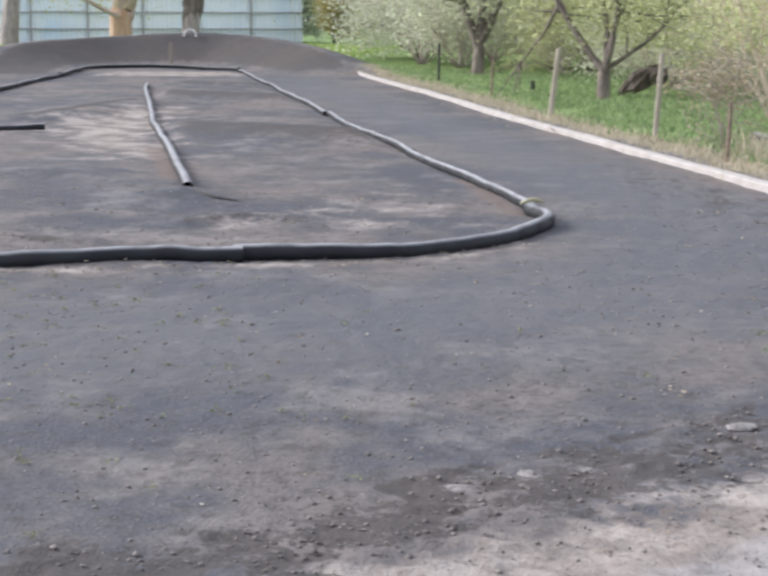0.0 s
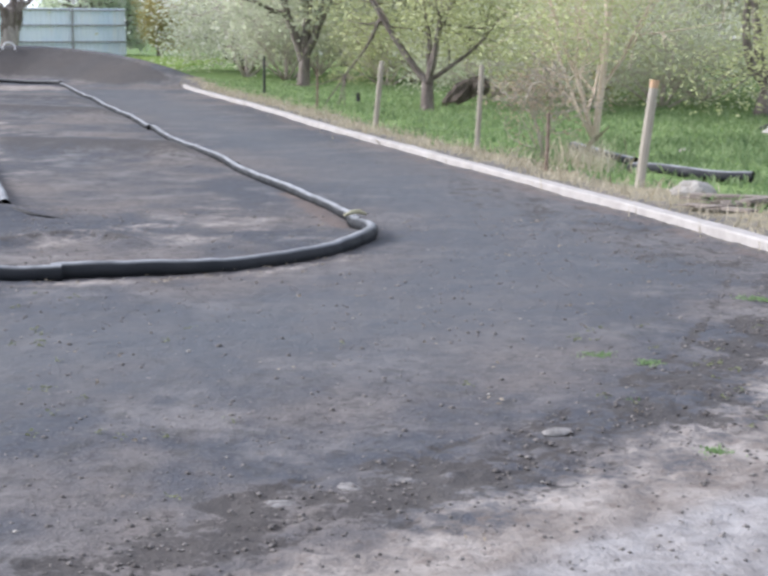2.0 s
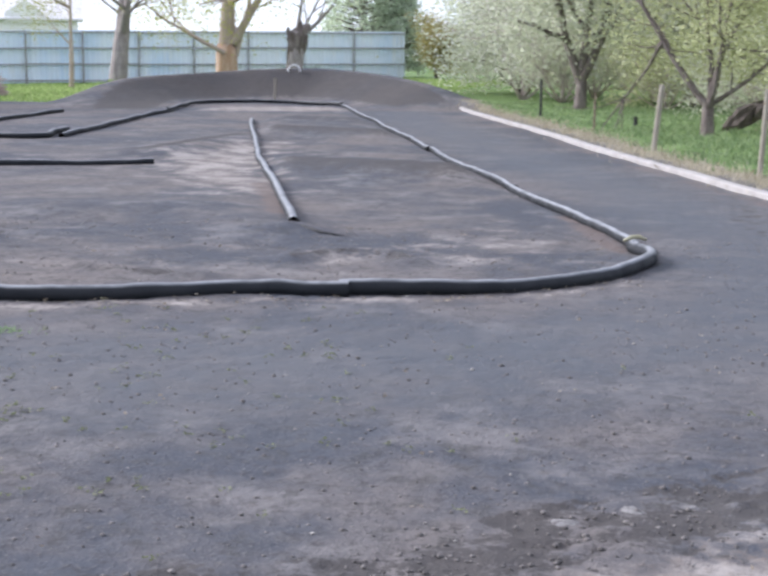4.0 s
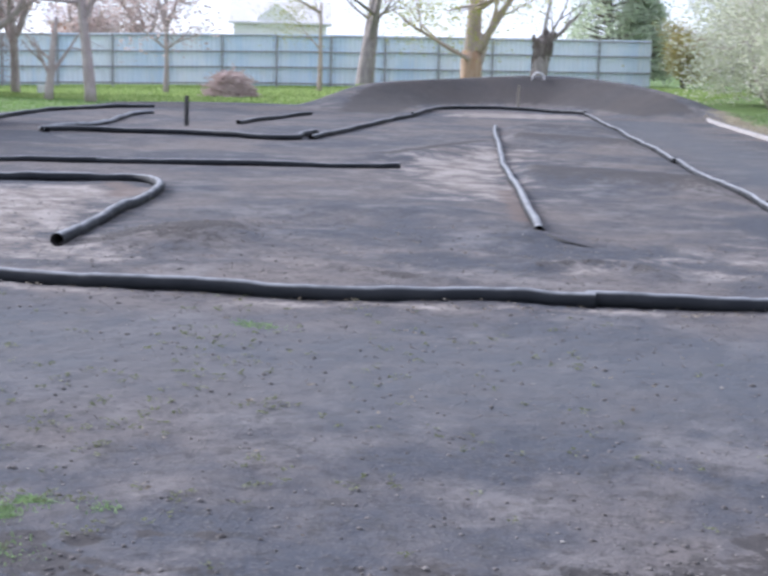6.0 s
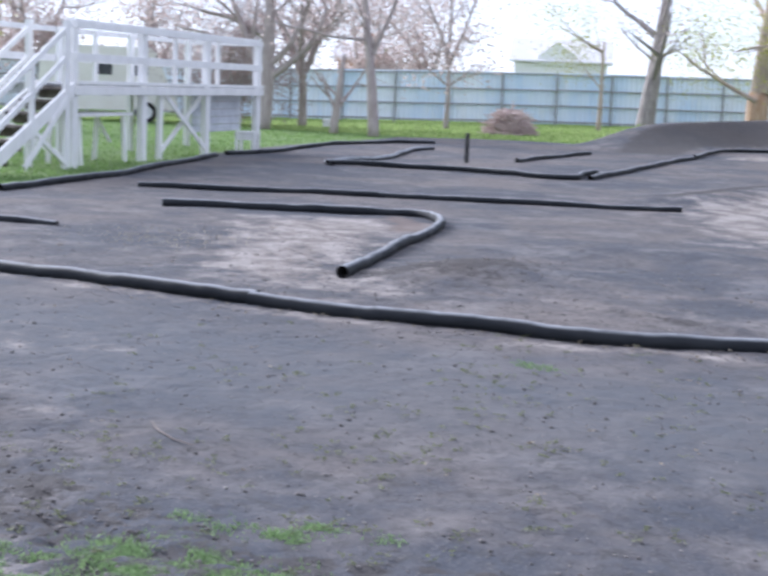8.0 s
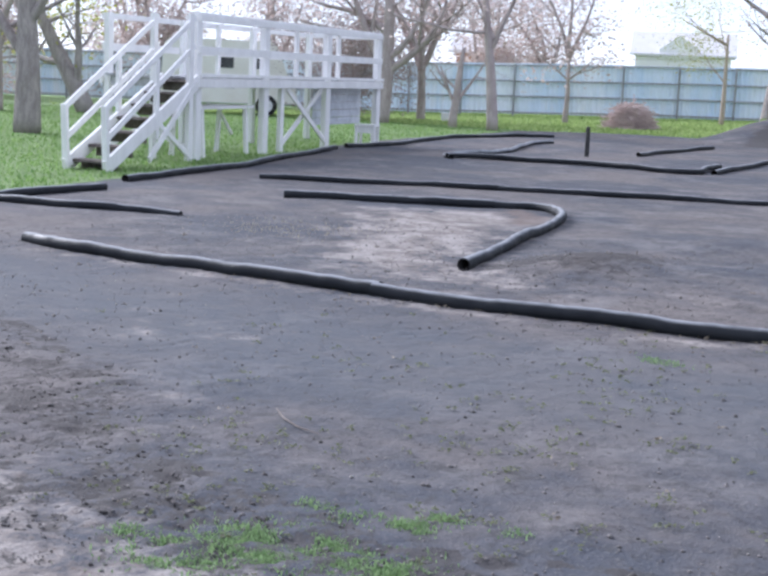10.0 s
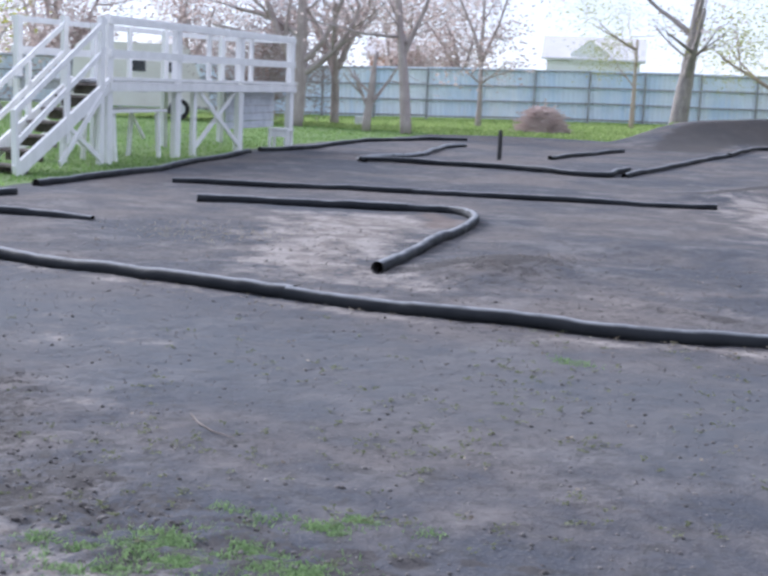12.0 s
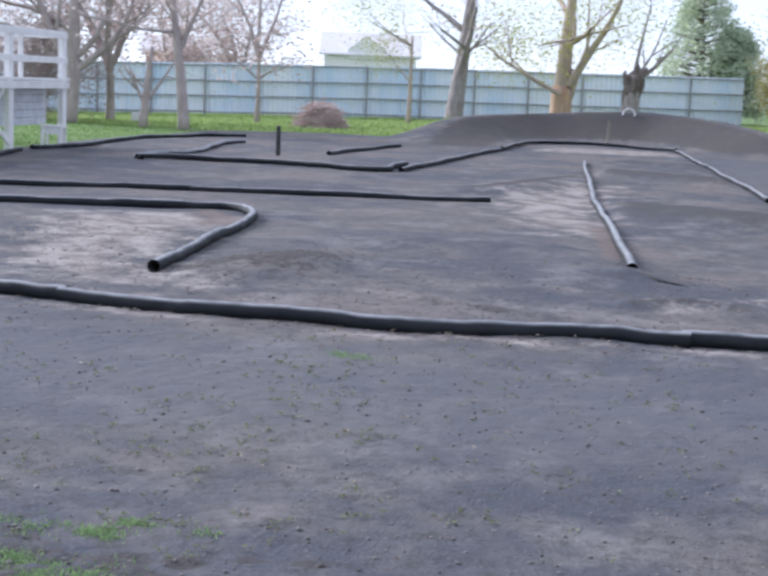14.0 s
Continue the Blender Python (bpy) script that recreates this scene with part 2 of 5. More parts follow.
GRASS = leaf_material("meadow_grass", (0.22, 0.32, 0.09), (0.42, 0.52, 0.21), 0.5)
GRASS_LAWN = leaf_material("lush_lawn_grass", (0.12, 0.23, 0.06), (0.27, 0.39, 0.135), 0.5)
GRASS_FRESH = leaf_material("fresh_spring_grass", (0.16, 0.26, 0.11), (0.32, 0.44, 0.21), 0.4)
GRASS_DEEP = leaf_material("shaded_meadow_grass", (0.15, 0.23, 0.1), (0.31, 0.39, 0.2), 0.5)
STRAW = leaf_material("dry_straw", (0.36, 0.32, 0.23), (0.54, 0.49, 0.38), 0.3)
LITTER = leaf_material("brown_leaf_litter", (0.19, 0.16, 0.12), (0.36, 0.31, 0.24), 0.2)
WEED = leaf_material("small_weeds", (0.13, 0.15, 0.075), (0.24, 0.26, 0.145))


def sheet_material():
    n = Nodes("galvanised_blue_sheet", 0.5, 0.0, 0.5)
    r = n.random()
    c = n.mix(r, (0.76, 0.85, 0.95), (0.88, 0.92, 0.96))
    c = n.mix(n.math("MULTIPLY", n.ramp(n.noise(0.7, 4, 0.6, (1, 1, 0.3)), 0.42, 0.68), 0.65), c, (0.57, 0.73, 0.92))
    c = n.mix(n.math("MULTIPLY", n.ramp(n.noise(3.0, 4, 0.65, (1, 1, 0.12)), 0.5, 0.7), 0.55), c, (0.82, 0.83, 0.83))
    c = n.mix(n.math("MULTIPLY", n.ramp(n.noise(1.6, 5, 0.7, (1, 1, 0.35)), 0.58, 0.74), 0.4), c, (0.6, 0.62, 0.6))
    n.colour(c)
    n.bump(n.noise(6, 3), 0.15, 0.01)
    return n.m


SHEET = sheet_material()


# ---- mesh helpers ----
class Buf:
    """Vertices and faces gathered for one mesh."""

    def __init__(self):
        self.v, self.f, self.mi = [], [], []

    def add(self, verts, faces, slot=0):
        o = len(self.v)
        self.v.extend(tuple(p) for p in verts)
        self.f.extend(tuple(i + o for i in f) for f in faces)
        self.mi.extend([slot] * len(faces))
        return self

    def beam(self, p, q, w, h, slot=0, bevel=0.12):
        """A bar with bevelled long edges from p to q, w wide and h high."""
        p, q = Vector(p), Vector(q)
        d = (q - p).normalized()
        side = d.cross(Vector((0, 0, 1)))
        side = Vector((1, 0, 0)) if side.length < 1e-3 else side.normalized()
        up = side.cross(d).normalized()
        b = min(w, h) * bevel
        ring = [(w / 2 - b, h / 2), (w / 2, h / 2 - b), (w / 2, b - h / 2), (w / 2 - b, -h / 2), (b - w / 2, -h / 2), (-w / 2, b - h / 2), (-w / 2, h / 2 - b), (b - w / 2, h / 2)]
        vs = [c + side * x + up * y for c in (p, q) for x, y in ring]
        fs = [(i, (i + 1) % 8, 8 + (i + 1) % 8, 8 + i) for i in range(8)] + [tuple(range(7, -1, -1)), tuple(range(8, 16))]
        return self.add(vs, fs, slot)

    def box(self, c, s, turn=0.0, slot=0):
        c = Vector(c)
        d = Vector((math.cos(turn), math.sin(turn), 0)) * s[0] / 2
        return self.beam(c - d, c + d, s[1], s[2], slot, 0.06)

    def tube(self, pts, radii, n=8, slot=0, closed=True, squash=None):
        """A round bar through the points."""
        pts = [Vector(p) for p in pts]
        side = None
        rings = []
        for i, p in enumerate(pts):
            d = (pts[min(i + 1, len(pts) - 1)] - pts[max(i - 1, 0)]).normalized()
            if side is None:
                side = d.cross(Vector((0.12, 0.07, 1.0)))
                if side.length < 0.15:
                    side = d.cross(Vector((1, 0, 0)))
            side = (side - d * side.dot(d)).normalized()
            up = side.cross(d)
            rings.append([p + (side * math.cos(2 * math.pi * k / n) + up * math.sin(2 * math.pi * k / n)) * radii[i] for k in range(n)])
        vs = [v for r in rings for v in r]
        fs = [(i * n + k, i * n + (k + 1) % n, (i + 1) * n + (k + 1) % n, (i + 1) * n + k) for i in range(len(pts) - 1) for k in range(n)]
        if closed:
            fs += [tuple(range(n - 1, -1, -1)), tuple((len(pts) - 1) * n + k for k in range(n))]
        return self.add(vs, fs, slot)

    def mesh(self, name, mats, smooth=False):
        me = bpy.data.meshes.new(name)
        me.from_pydata(self.v, [], self.f)
        for m in mats:
            me.materials.append(m)
        if len(mats) > 1:
            me.polygons.foreach_set("material_index", self.mi)
        if smooth:
            me.polygons.foreach_set("use_smooth", [True] * len(self.f))
        me.update()
        return me


def thing(name, label, category, at=None, group="", kind=""):
    ob = new(name)
    ob.empty_display_size = 0.2
    if at is not None:
        ob.matrix_basis = at if isinstance(at, Matrix) else Matrix.Translation(at)
    return tagged(ob, label, category, group, kind)


def part(name, buf, mats, parent=None, label="", smooth=False):
    mats = mats if isinstance(mats, (list, tuple)) else [mats]
    ob = new(name, buf.mesh(name, mats, smooth))
    if parent is not None:
        ob.parent = parent
    return tagged(ob, label)


def spline(pts, step):
    """Evenly stepped points along a smooth curve through pts (2D or 3D)."""
    p = np.array(pts, float)
    p = np.vstack([2 * p[0] - p[1], p, 2 * p[-1] - p[-2]])
    out = []
    for i in range(1, len(p) - 2):
        k = max(2, int(np.linalg.norm(p[i + 1] - p[i]) / step))
        for u in np.arange(k) / k:
            out.append(0.5 * (2 * p[i] + (p[i + 1] - p[i - 1]) * u + (2 * p[i - 1] - 5 * p[i] + 4 * p[i + 1] - p[i + 2]) * u * u + (3 * p[i] - p[i - 1] - 3 * p[i + 1] + p[i + 2]) * u ** 3))
    out.append(p[-2])
    return np.array(out)


def smooth01(x):
    x = np.clip(x, 0, 1)
    return x * x * (3 - 2 * x)


def near_line(x, y, line):
    """Distance to a polyline, and how far along it (0..1) the nearest point is."""
    best, along = np.full(np.shape(x), 1e9), np.zeros(np.shape(x))
    n = len(line) - 1
    for i in range(n):
        (ax, ay), (bx, by) = line[i][:2], line[i + 1][:2]
        u = np.clip(((x - ax) * (bx - ax) + (y - ay) * (by - ay)) / ((bx - ax) ** 2 + (by - ay) ** 2), 0, 1)
        d = np.hypot(x - ax - u * (bx - ax), y - ay - u * (by - ay))
        hit = d < best
        best, along = np.where(hit, d, best), np.where(hit, (i + u) / n, along)
    return best, along


def inside(x, y, poly):
    """Signed distance to a polygon: positive inside."""
    d, _ = near_line(x, y, list(poly) + [poly[0]])
    c = np.zeros(np.shape(x), bool)
    for i in range(len(poly)):
        (ax, ay), (bx, by) = poly[i], poly[i - 1]
        cross = ((ay > y) != (by > y)) & (x < (bx - ax) * (y - ay) / (by - ay + 1e-12) + ax)
        c ^= cross
    return np.where(c, d, -d)


# ---- ground ----
KERB = spline([(-4.51, 36.24), (-3.22, 31.27), (-1.61, 25.47), (-0.11, 19.61), (0.92, 16.03), (1.65, 13.41), (2.22, 11.55), (2.65, 9.99), (2.94, 8.97), (3.4, 7.3), (3.9, 5.6)], 0.25)
BERM = spline([(-12.1, 30.4, 0.0), (-12.7, 32.4, 0.03), (-13.1, 33.8, 0.15), (-13.35, 35.2, 0.38), (-13.35, 37.0, 0.6), (-12.0, 39.3, 0.74), (-10.1, 40.0, 0.86), (-8.6, 40.1, 0.85), (-6.7, 38.7, 0.7), (-5.3, 36.9, 0.46), (-4.6, 35.6, 0.2), (-4.3, 34.2, 0.0)], 0.4)
FENCE_END, FENCE_WAY = np.array((-9.6, 59.13)), np.array((-0.9191, -0.3941))   # right end, and the way to the left
LANE_BLOCK = [(-2.3, 12.2), (-0.6, 12.2), (-1.2, 14.6), (-3.1, 21.0), (-5.8, 30.0), (-7.2, 27.5), (-5.4, 20.5), (-3.6, 14.6), (-2.8, 12.6)]


JUMPS = [(15.75, 0.14), (19.0, 0.05), (22.45, 0.13), (26.4, 0.1)]     # crest, as y + x / 4, and height
RIDGES = [([(-2.05, 9.25), (-1.74, 9.6), (-1.5, 9.62), (-1.25, 9.28)], 0.045, 0.13), ([(-3.3, 8.62), (-2.83, 8.51), (-2.4, 8.36)], 0.03, 0.12), ([(-4.6, 11.6), (-3.6, 11.9), (-2.9, 11.2)], 0.06, 0.5)]


def bumps(x, y, scale):
    """Cheap smooth unevenness."""
    return (np.sin(x * 1.7 * scale + 1.3 * np.sin(y * 1.1 * scale)) * np.sin(y * 1.9 * scale + 0.7 * np.sin(x * 1.3 * scale + 2)) + 0.5 * np.sin(x * 4.1 * scale + y * 2.3 * scale + 1) * np.sin(y * 3.7 * scale - x * 1.9 * scale)) / 1.5


LATTICE = np.random.default_rng(23).uniform(-1, 1, (256, 256))


def lumps(x, y, scale):
    """Smooth random lumps, about scale of them to the metre."""
    u, w = x * scale + 0.37 * y * scale, y * scale - 0.37 * x * scale
    i, j = np.floor(u).astype(int), np.floor(w).astype(int)
    a, b_ = smooth01(u - i), smooth01(w - j)
    i, j, k, l = i % 256, j % 256, (i + 1) % 256, (j + 1) % 256
    return (LATTICE[i, j] * (1 - a) + LATTICE[k, j] * a) * (1 - b_) + (LATTICE[i, l] * (1 - a) + LATTICE[k, l] * a) * b_


def height(x, y):
    x, y = np.asarray(x, float), np.asarray(y, float)
    z = 0.012 * bumps(x, y, 0.8) + 0.004 * bumps(x, y, 4.1)
    d, a = near_line(x, y, BERM)
    crest = np.interp(a, np.linspace(0, 1, len(BERM)), BERM[:, 2])
    inner = inside(x, y, [tuple(p[:2]) for p in BERM]) > 0
    bank = np.where(inner, np.clip(1 - d / 2.0, 0, 1) ** 1.4, 1 - smooth01((d - 0.25) / 1.6))
    z = z + crest * bank
    # low jumps across the lane beside the long pipe: long near faces, short drops behind the crests
    lane = smooth01(inside(x, y, LANE_BLOCK) / 0.5 + 0.3)
    v = y + 0.25 * x
    for crest_at, tall in JUMPS:
        u = v - crest_at
        z = z + lane * tall * np.where(u < 0, smooth01(1 + u / 2.2), 1 - smooth01(u / 0.7))
    for line, tall, wide in RIDGES:
        z = z + tall * np.exp(-(near_line(x, y, line)[0] / wide) ** 2)
    # jump lip beyond the straight pipe, and the dark mound by the open pipe
    d, _ = near_line(x, y, [(-6.2, 17.9), (-6.0, 21.5)])
    z = z + 0.1 * np.exp(-(d / 0.6) ** 2)
    z = z + 0.09 * np.exp(-(((x + 4.8) / 0.45) ** 2 + ((y - 9.5) / 0.75) ** 2))
    z = z + 0.05 * np.exp(-(((x + 2.5) / 0.45) ** 2 + ((y - 10.7) / 0.45) ** 2)) + 0.035 * np.exp(-(((x + 2.4) / 0.2) ** 2 + ((y - 10.5) / 0.2) ** 2))
    # meadow falls a little towards the left end of the sheet fence
    along = (x - FENCE_END[0]) * FENCE_WAY[0] + (y - FENCE_END[1]) * FENCE_WAY[1]
    back = (x - FENCE_END[0]) * 0.3941 + (y - FENCE_END[1]) * -0.9191
    z = z + smooth01((24 - back) / 22) * np.interp(along, (-6, 0, 16, 27, 60), (0.2, 0.3, -0.08, -0.32, -0.32))
    # verge beyond the kerb
    verge = verge_side(x, y)
    z = z + smooth01(verge / 0.6) * (0.03 + 0.05 * bumps(x, y, 1.3))
    return z


def verge_side(x, y):
    """Metres beyond the kerb, away from the track (negative on the track's side)."""
    kx = np.interp(y, KERB[::-1, 1], KERB[::-1, 0])
    return np.where(y > 35.5, np.minimum(x + 4.6 + (35.5 - y) * 0.15, 9), (x - kx) * 0.93)


def zone(x, y):
    """Cover of each kind at a place: pale loam and lit crests, loose dark crumbs and painted shade, dry straw, grass.
    """
    def soft(poly, w):
        return np.clip(0.5 + inside(x, y, poly) / (2 * w), 0, 1)
    sand_lit = np.zeros(np.shape(x))
    loose_shade = np.zeros(np.shape(x))
    sand_lit = np.maximum(sand_lit, 0.88 * soft([(-8.5, 11.7), (-7.5, 12.6), (-6.7, 12.2), (-6.15, 10.6), (-5.5, 8.9), (-4.3, 8.1), (-5.6, 7.8), (-6.6, 8.4), (-7.3, 9.6)], 0.6))
    sand_lit = np.maximum(sand_lit, 0.95 * soft([(-5.6, 16.2), (-5.9, 18.2), (-5.6, 20.6), (-4.9, 20.2), (-3.9, 15.6), (-3.2, 13.2), (-3.9, 13.4), (-4.9, 15.2)], 0.8))
    sand_lit = np.maximum(sand_lit, 0.38 * soft([(-3.6, 8.1), (-1.2, 8.9), (-0.1, 9.6), (-0.5, 11.6), (-1.4, 10.6), (-2.6, 9.3), (-3.7, 8.7)], 0.45))
    sand_lit = np.maximum(sand_lit, 1.0 * soft([(-10.2, 34.6), (-7.5, 35.2), (-6.5, 32.8), (-9.8, 31.6)], 0.5))
    front, _ = near_line(x, y, [(-8.4, 7.0), (-6.4, 6.92), (-4.2, 7.02), (-2.9, 7.26), (-1.9, 7.62), (-0.5, 8.06), (0.15, 8.8)])
    sand_lit = np.maximum(sand_lit, 0.5 * np.exp(-(front / 0.16) ** 2))
    apron = [(-40, 1.5), (-14, 3.2), (-9, 4.2), (-6.0, 5.0), (-4.3, 4.3), (-3.8, 3.75), (-2.9, 3.5), (-1.7, 3.25), (-0.6, 3.8), (-0.15, 4.25), (0.33, 4.68), (0.84, 5.04), (1.16, 5.45), (1.67, 6.28), (1.94, 7.0), (2.25, 7.85), (2.6, 8.9), (9, 7), (40, 2), (40, -60), (-40, -60)]
    rim = inside(x, y, apron)
    level = 0.92 + 0.34 * smooth01((x + 2.6) / 2.2) - 0.35 * smooth01((1.5 - y) / 4) + 0.12 * bumps(x, y, 0.5)
    sharp = smooth01((y - 5.3) / 0.9) * (x > 0)
    sand_lit = np.maximum(sand_lit, level * (1 - 0.3 * sharp) * np.clip((rim - 0.15) / (0.75 - 0.5 * sharp), 0, 1))
    wide = 0.32 - 0.17 * sharp + 0.22 * smooth01((-1.5 - x) / 2)
    crumb = np.where(rim > -0.04, 0.8 * np.exp(-((rim - 0.18) / wide) ** 2), 0.75 * np.exp(-((rim + 0.04) / 0.05) ** 2))
    loose_shade = np.maximum(loose_shade, crumb * (1 - 0.3 * smooth01((-3.0 - x) / 0.8)))
    loose_shade = np.maximum(loose_shade, 1.2 * np.exp(-(((x + 4.85) / 0.5) ** 2 + ((y - 9.45) / 0.8) ** 2)))
    sand_lit = np.maximum(sand_lit, 0.25 * np.exp(-(((x + 5.2) / 1.2) ** 2 + ((y - 5.45) / 0.6) ** 2)))
    sand_lit = np.maximum(sand_lit, 0.22 * np.exp(-(((x + 4.1) / 0.6) ** 2 + ((y - 4.35) / 0.3) ** 2)))
    for a_, b_, r_ in ((-2.11, 3.44, 0.06), (-2.19, 3.39, 0.04), (-2.05, 3.28, 0.07), (-1.96, 3.5, 0.045), (-1.63, 3.64, 0.06), (-1.8, 3.6, 0.04)):
        loose_shade = np.maximum(loose_shade, 1.3 * np.exp(-(((x - a_) / r_) ** 2 + ((y - b_) / r_) ** 2)))
    loose_shade = np.maximum(loose_shade, 0.52 * smooth01((rim - 0.1) / 0.5) * smooth01((-2.2 - x) / 1.2) * (y > 0) * (x > -8))
    # the lip's shadow, painted as a narrow dark line along its edge
    lip, _ = near_line(x, y, [(-6.54, 17.9), (-6.16, 17.86), (-6.11, 18.88), (-6.05, 20.26), (-5.95, 21.5)])
    loose_shade = np.maximum(loose_shade, 1.1 * np.exp(-(lip / 0.13) ** 2))
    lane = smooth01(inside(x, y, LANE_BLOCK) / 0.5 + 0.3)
    # shade of the near faces and lit crest lips, painted into the cover
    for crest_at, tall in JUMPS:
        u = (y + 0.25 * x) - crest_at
        loose_shade = np.maximum(loose_shade, 7.0 * tall * lane * smooth01(1.05 + u / 2.1) * smooth01(-u / 0.3))
        sand_lit = np.maximum(sand_lit, 4.0 * tall * lane * np.exp(-((u - 0.12) / 0.2) ** 2))
    # dark shadow painted just in front of the two low ridges
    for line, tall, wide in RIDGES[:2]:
        loose_shade = np.maximum(loose_shade, 0.55 * np.exp(-(near_line(x, y + 0.07, line)[0] / 0.08) ** 2))
    for a_, b_, r_, q_ in ((-4.35, 3.85, 0.6, 0.38), (-3.5, 3.45, 0.42, 0.24), (-3.4, 3.0, 0.3, 0.18), (-3.0, 3.42, 0.3, 0.12)):
        loose_shade = np.maximum(loose_shade, 0.72 * np.exp(-(((x - a_) / r_) ** 2 + ((y - b_) / q_) ** 2)))
    for line, wide in (([(1.35, 5.8), (1.52, 5.6), (1.62, 5.36), (1.72, 5.15)], 0.1), ([(1.75, 6.42), (2.04, 6.5), (2.3, 6.34)], 0.07), ([(1.5, 6.1), (1.62, 6.0), (1.78, 5.95)], 0.06)):
        loose_shade = np.maximum(loose_shade, 0.9 * np.exp(-(near_line(x, y, line)[0] / wide) ** 2))
    # inner face of the bank: dark soil, with its shade painted in as well
    d, a = near_line(x, y, BERM)
    bank = (inside(x, y, [tuple(q[:2]) for q in BERM]) > 0) * smooth01((1.9 - d) / 0.8) * smooth01(np.minimum(a, 1 - a) / 0.12)
    loose_shade = np.maximum(loose_shade, 1.2 * bank)
    v = verge_side(x, y)
    loose_shade = np.maximum(loose_shade, 0.42 * np.exp(-((v + 0.55) / 0.6) ** 2) * (v < 0) * smooth01((y - 7) / 2) * smooth01((34 - y) / 6))
    straw = 0.8 * np.exp(-((v - 0.55) / 0.45) ** 2) * (v > 0.05) * (y > 6)
    straw = np.maximum(straw, 0.5 * np.exp(-((v + 0.08) / 0.12) ** 2) * (y > 6) * (y < 30))
    grass = np.clip((v - 0.45) / 0.6, 0, 1) * (y > 7)
    lawn = inside(x, y, [(-10.4, 8.2), (-11.7, 9.9), (-12.15, 11.4), (-12.9, 13.6), (-14.3, 17.2), (-16.0, 20.9), (-17.2, 24.5), (-18.0, 29.0), (-19.2, 33.0), (-17.4, 35.2), (-14.0, 35.3), (-13.9, 37.5), (-12.6, 40.6), (-8.4, 41.6), (-5.8, 40.2), (-4.2, 37.5), (0, 40), (20, 60), (300, 300), (-300, 300), (-300, 8)])
    grass = np.maximum(grass, np.clip(0.5 + lawn / 0.5, 0, 1))
    patch = np.exp(-(((x + 2.55) / 0.45) ** 2 + ((y - 3.12) / 0.16) ** 2))
    grass = np.maximum(grass, 0.42 * patch)
    grass = np.maximum(grass, (y < -3) * 0.4)
    line, _ = near_line(x, y, [(-10, 6.0), (-7, 5.7), (-4.2, 5.6), (-1.6, 6.0), (0.3, 6.9), (1.25, 8.6), (1.3, 10.5), (0.2, 14.5), (-2.6, 23), (-5.3, 32)])
    swept = np.clip(1.25 - line / 1.15, 0, 1)
    ruddy = np.zeros(np.shape(x))
    for line, wide, deep in (([(-3.68, 14.4), (-3.1, 12.7), (-2.72, 11.5)], 0.15, 0.85), ([(-0.4, 12.2), (-0.06, 10.7), (0.1, 10.25)], 0.14, 0.85), ([(-7.35, 12.72), (-6.95, 12.35), (-6.7, 11.8)], 0.22, 1.0), ([(-4.2, 8.6), (-3.2, 9.4), (-2.6, 9.9)], 0.3, 0.45)):
        ruddy = np.maximum(ruddy, deep * np.exp(-(near_line(x, y, line)[0] / wide) ** 2))
    ruddy = np.maximum(ruddy, 0.3 * np.exp(-(((x + 4.7) / 0.5) ** 2 + ((y - 9.2) / 0.6) ** 2)))
    ruddy = np.maximum(ruddy, 0.6 * np.exp(-((v + 0.2) / 0.2) ** 2) * (y > 8) * (y < 30))
    return sand_lit, loose_shade, straw, grass, swept, ruddy


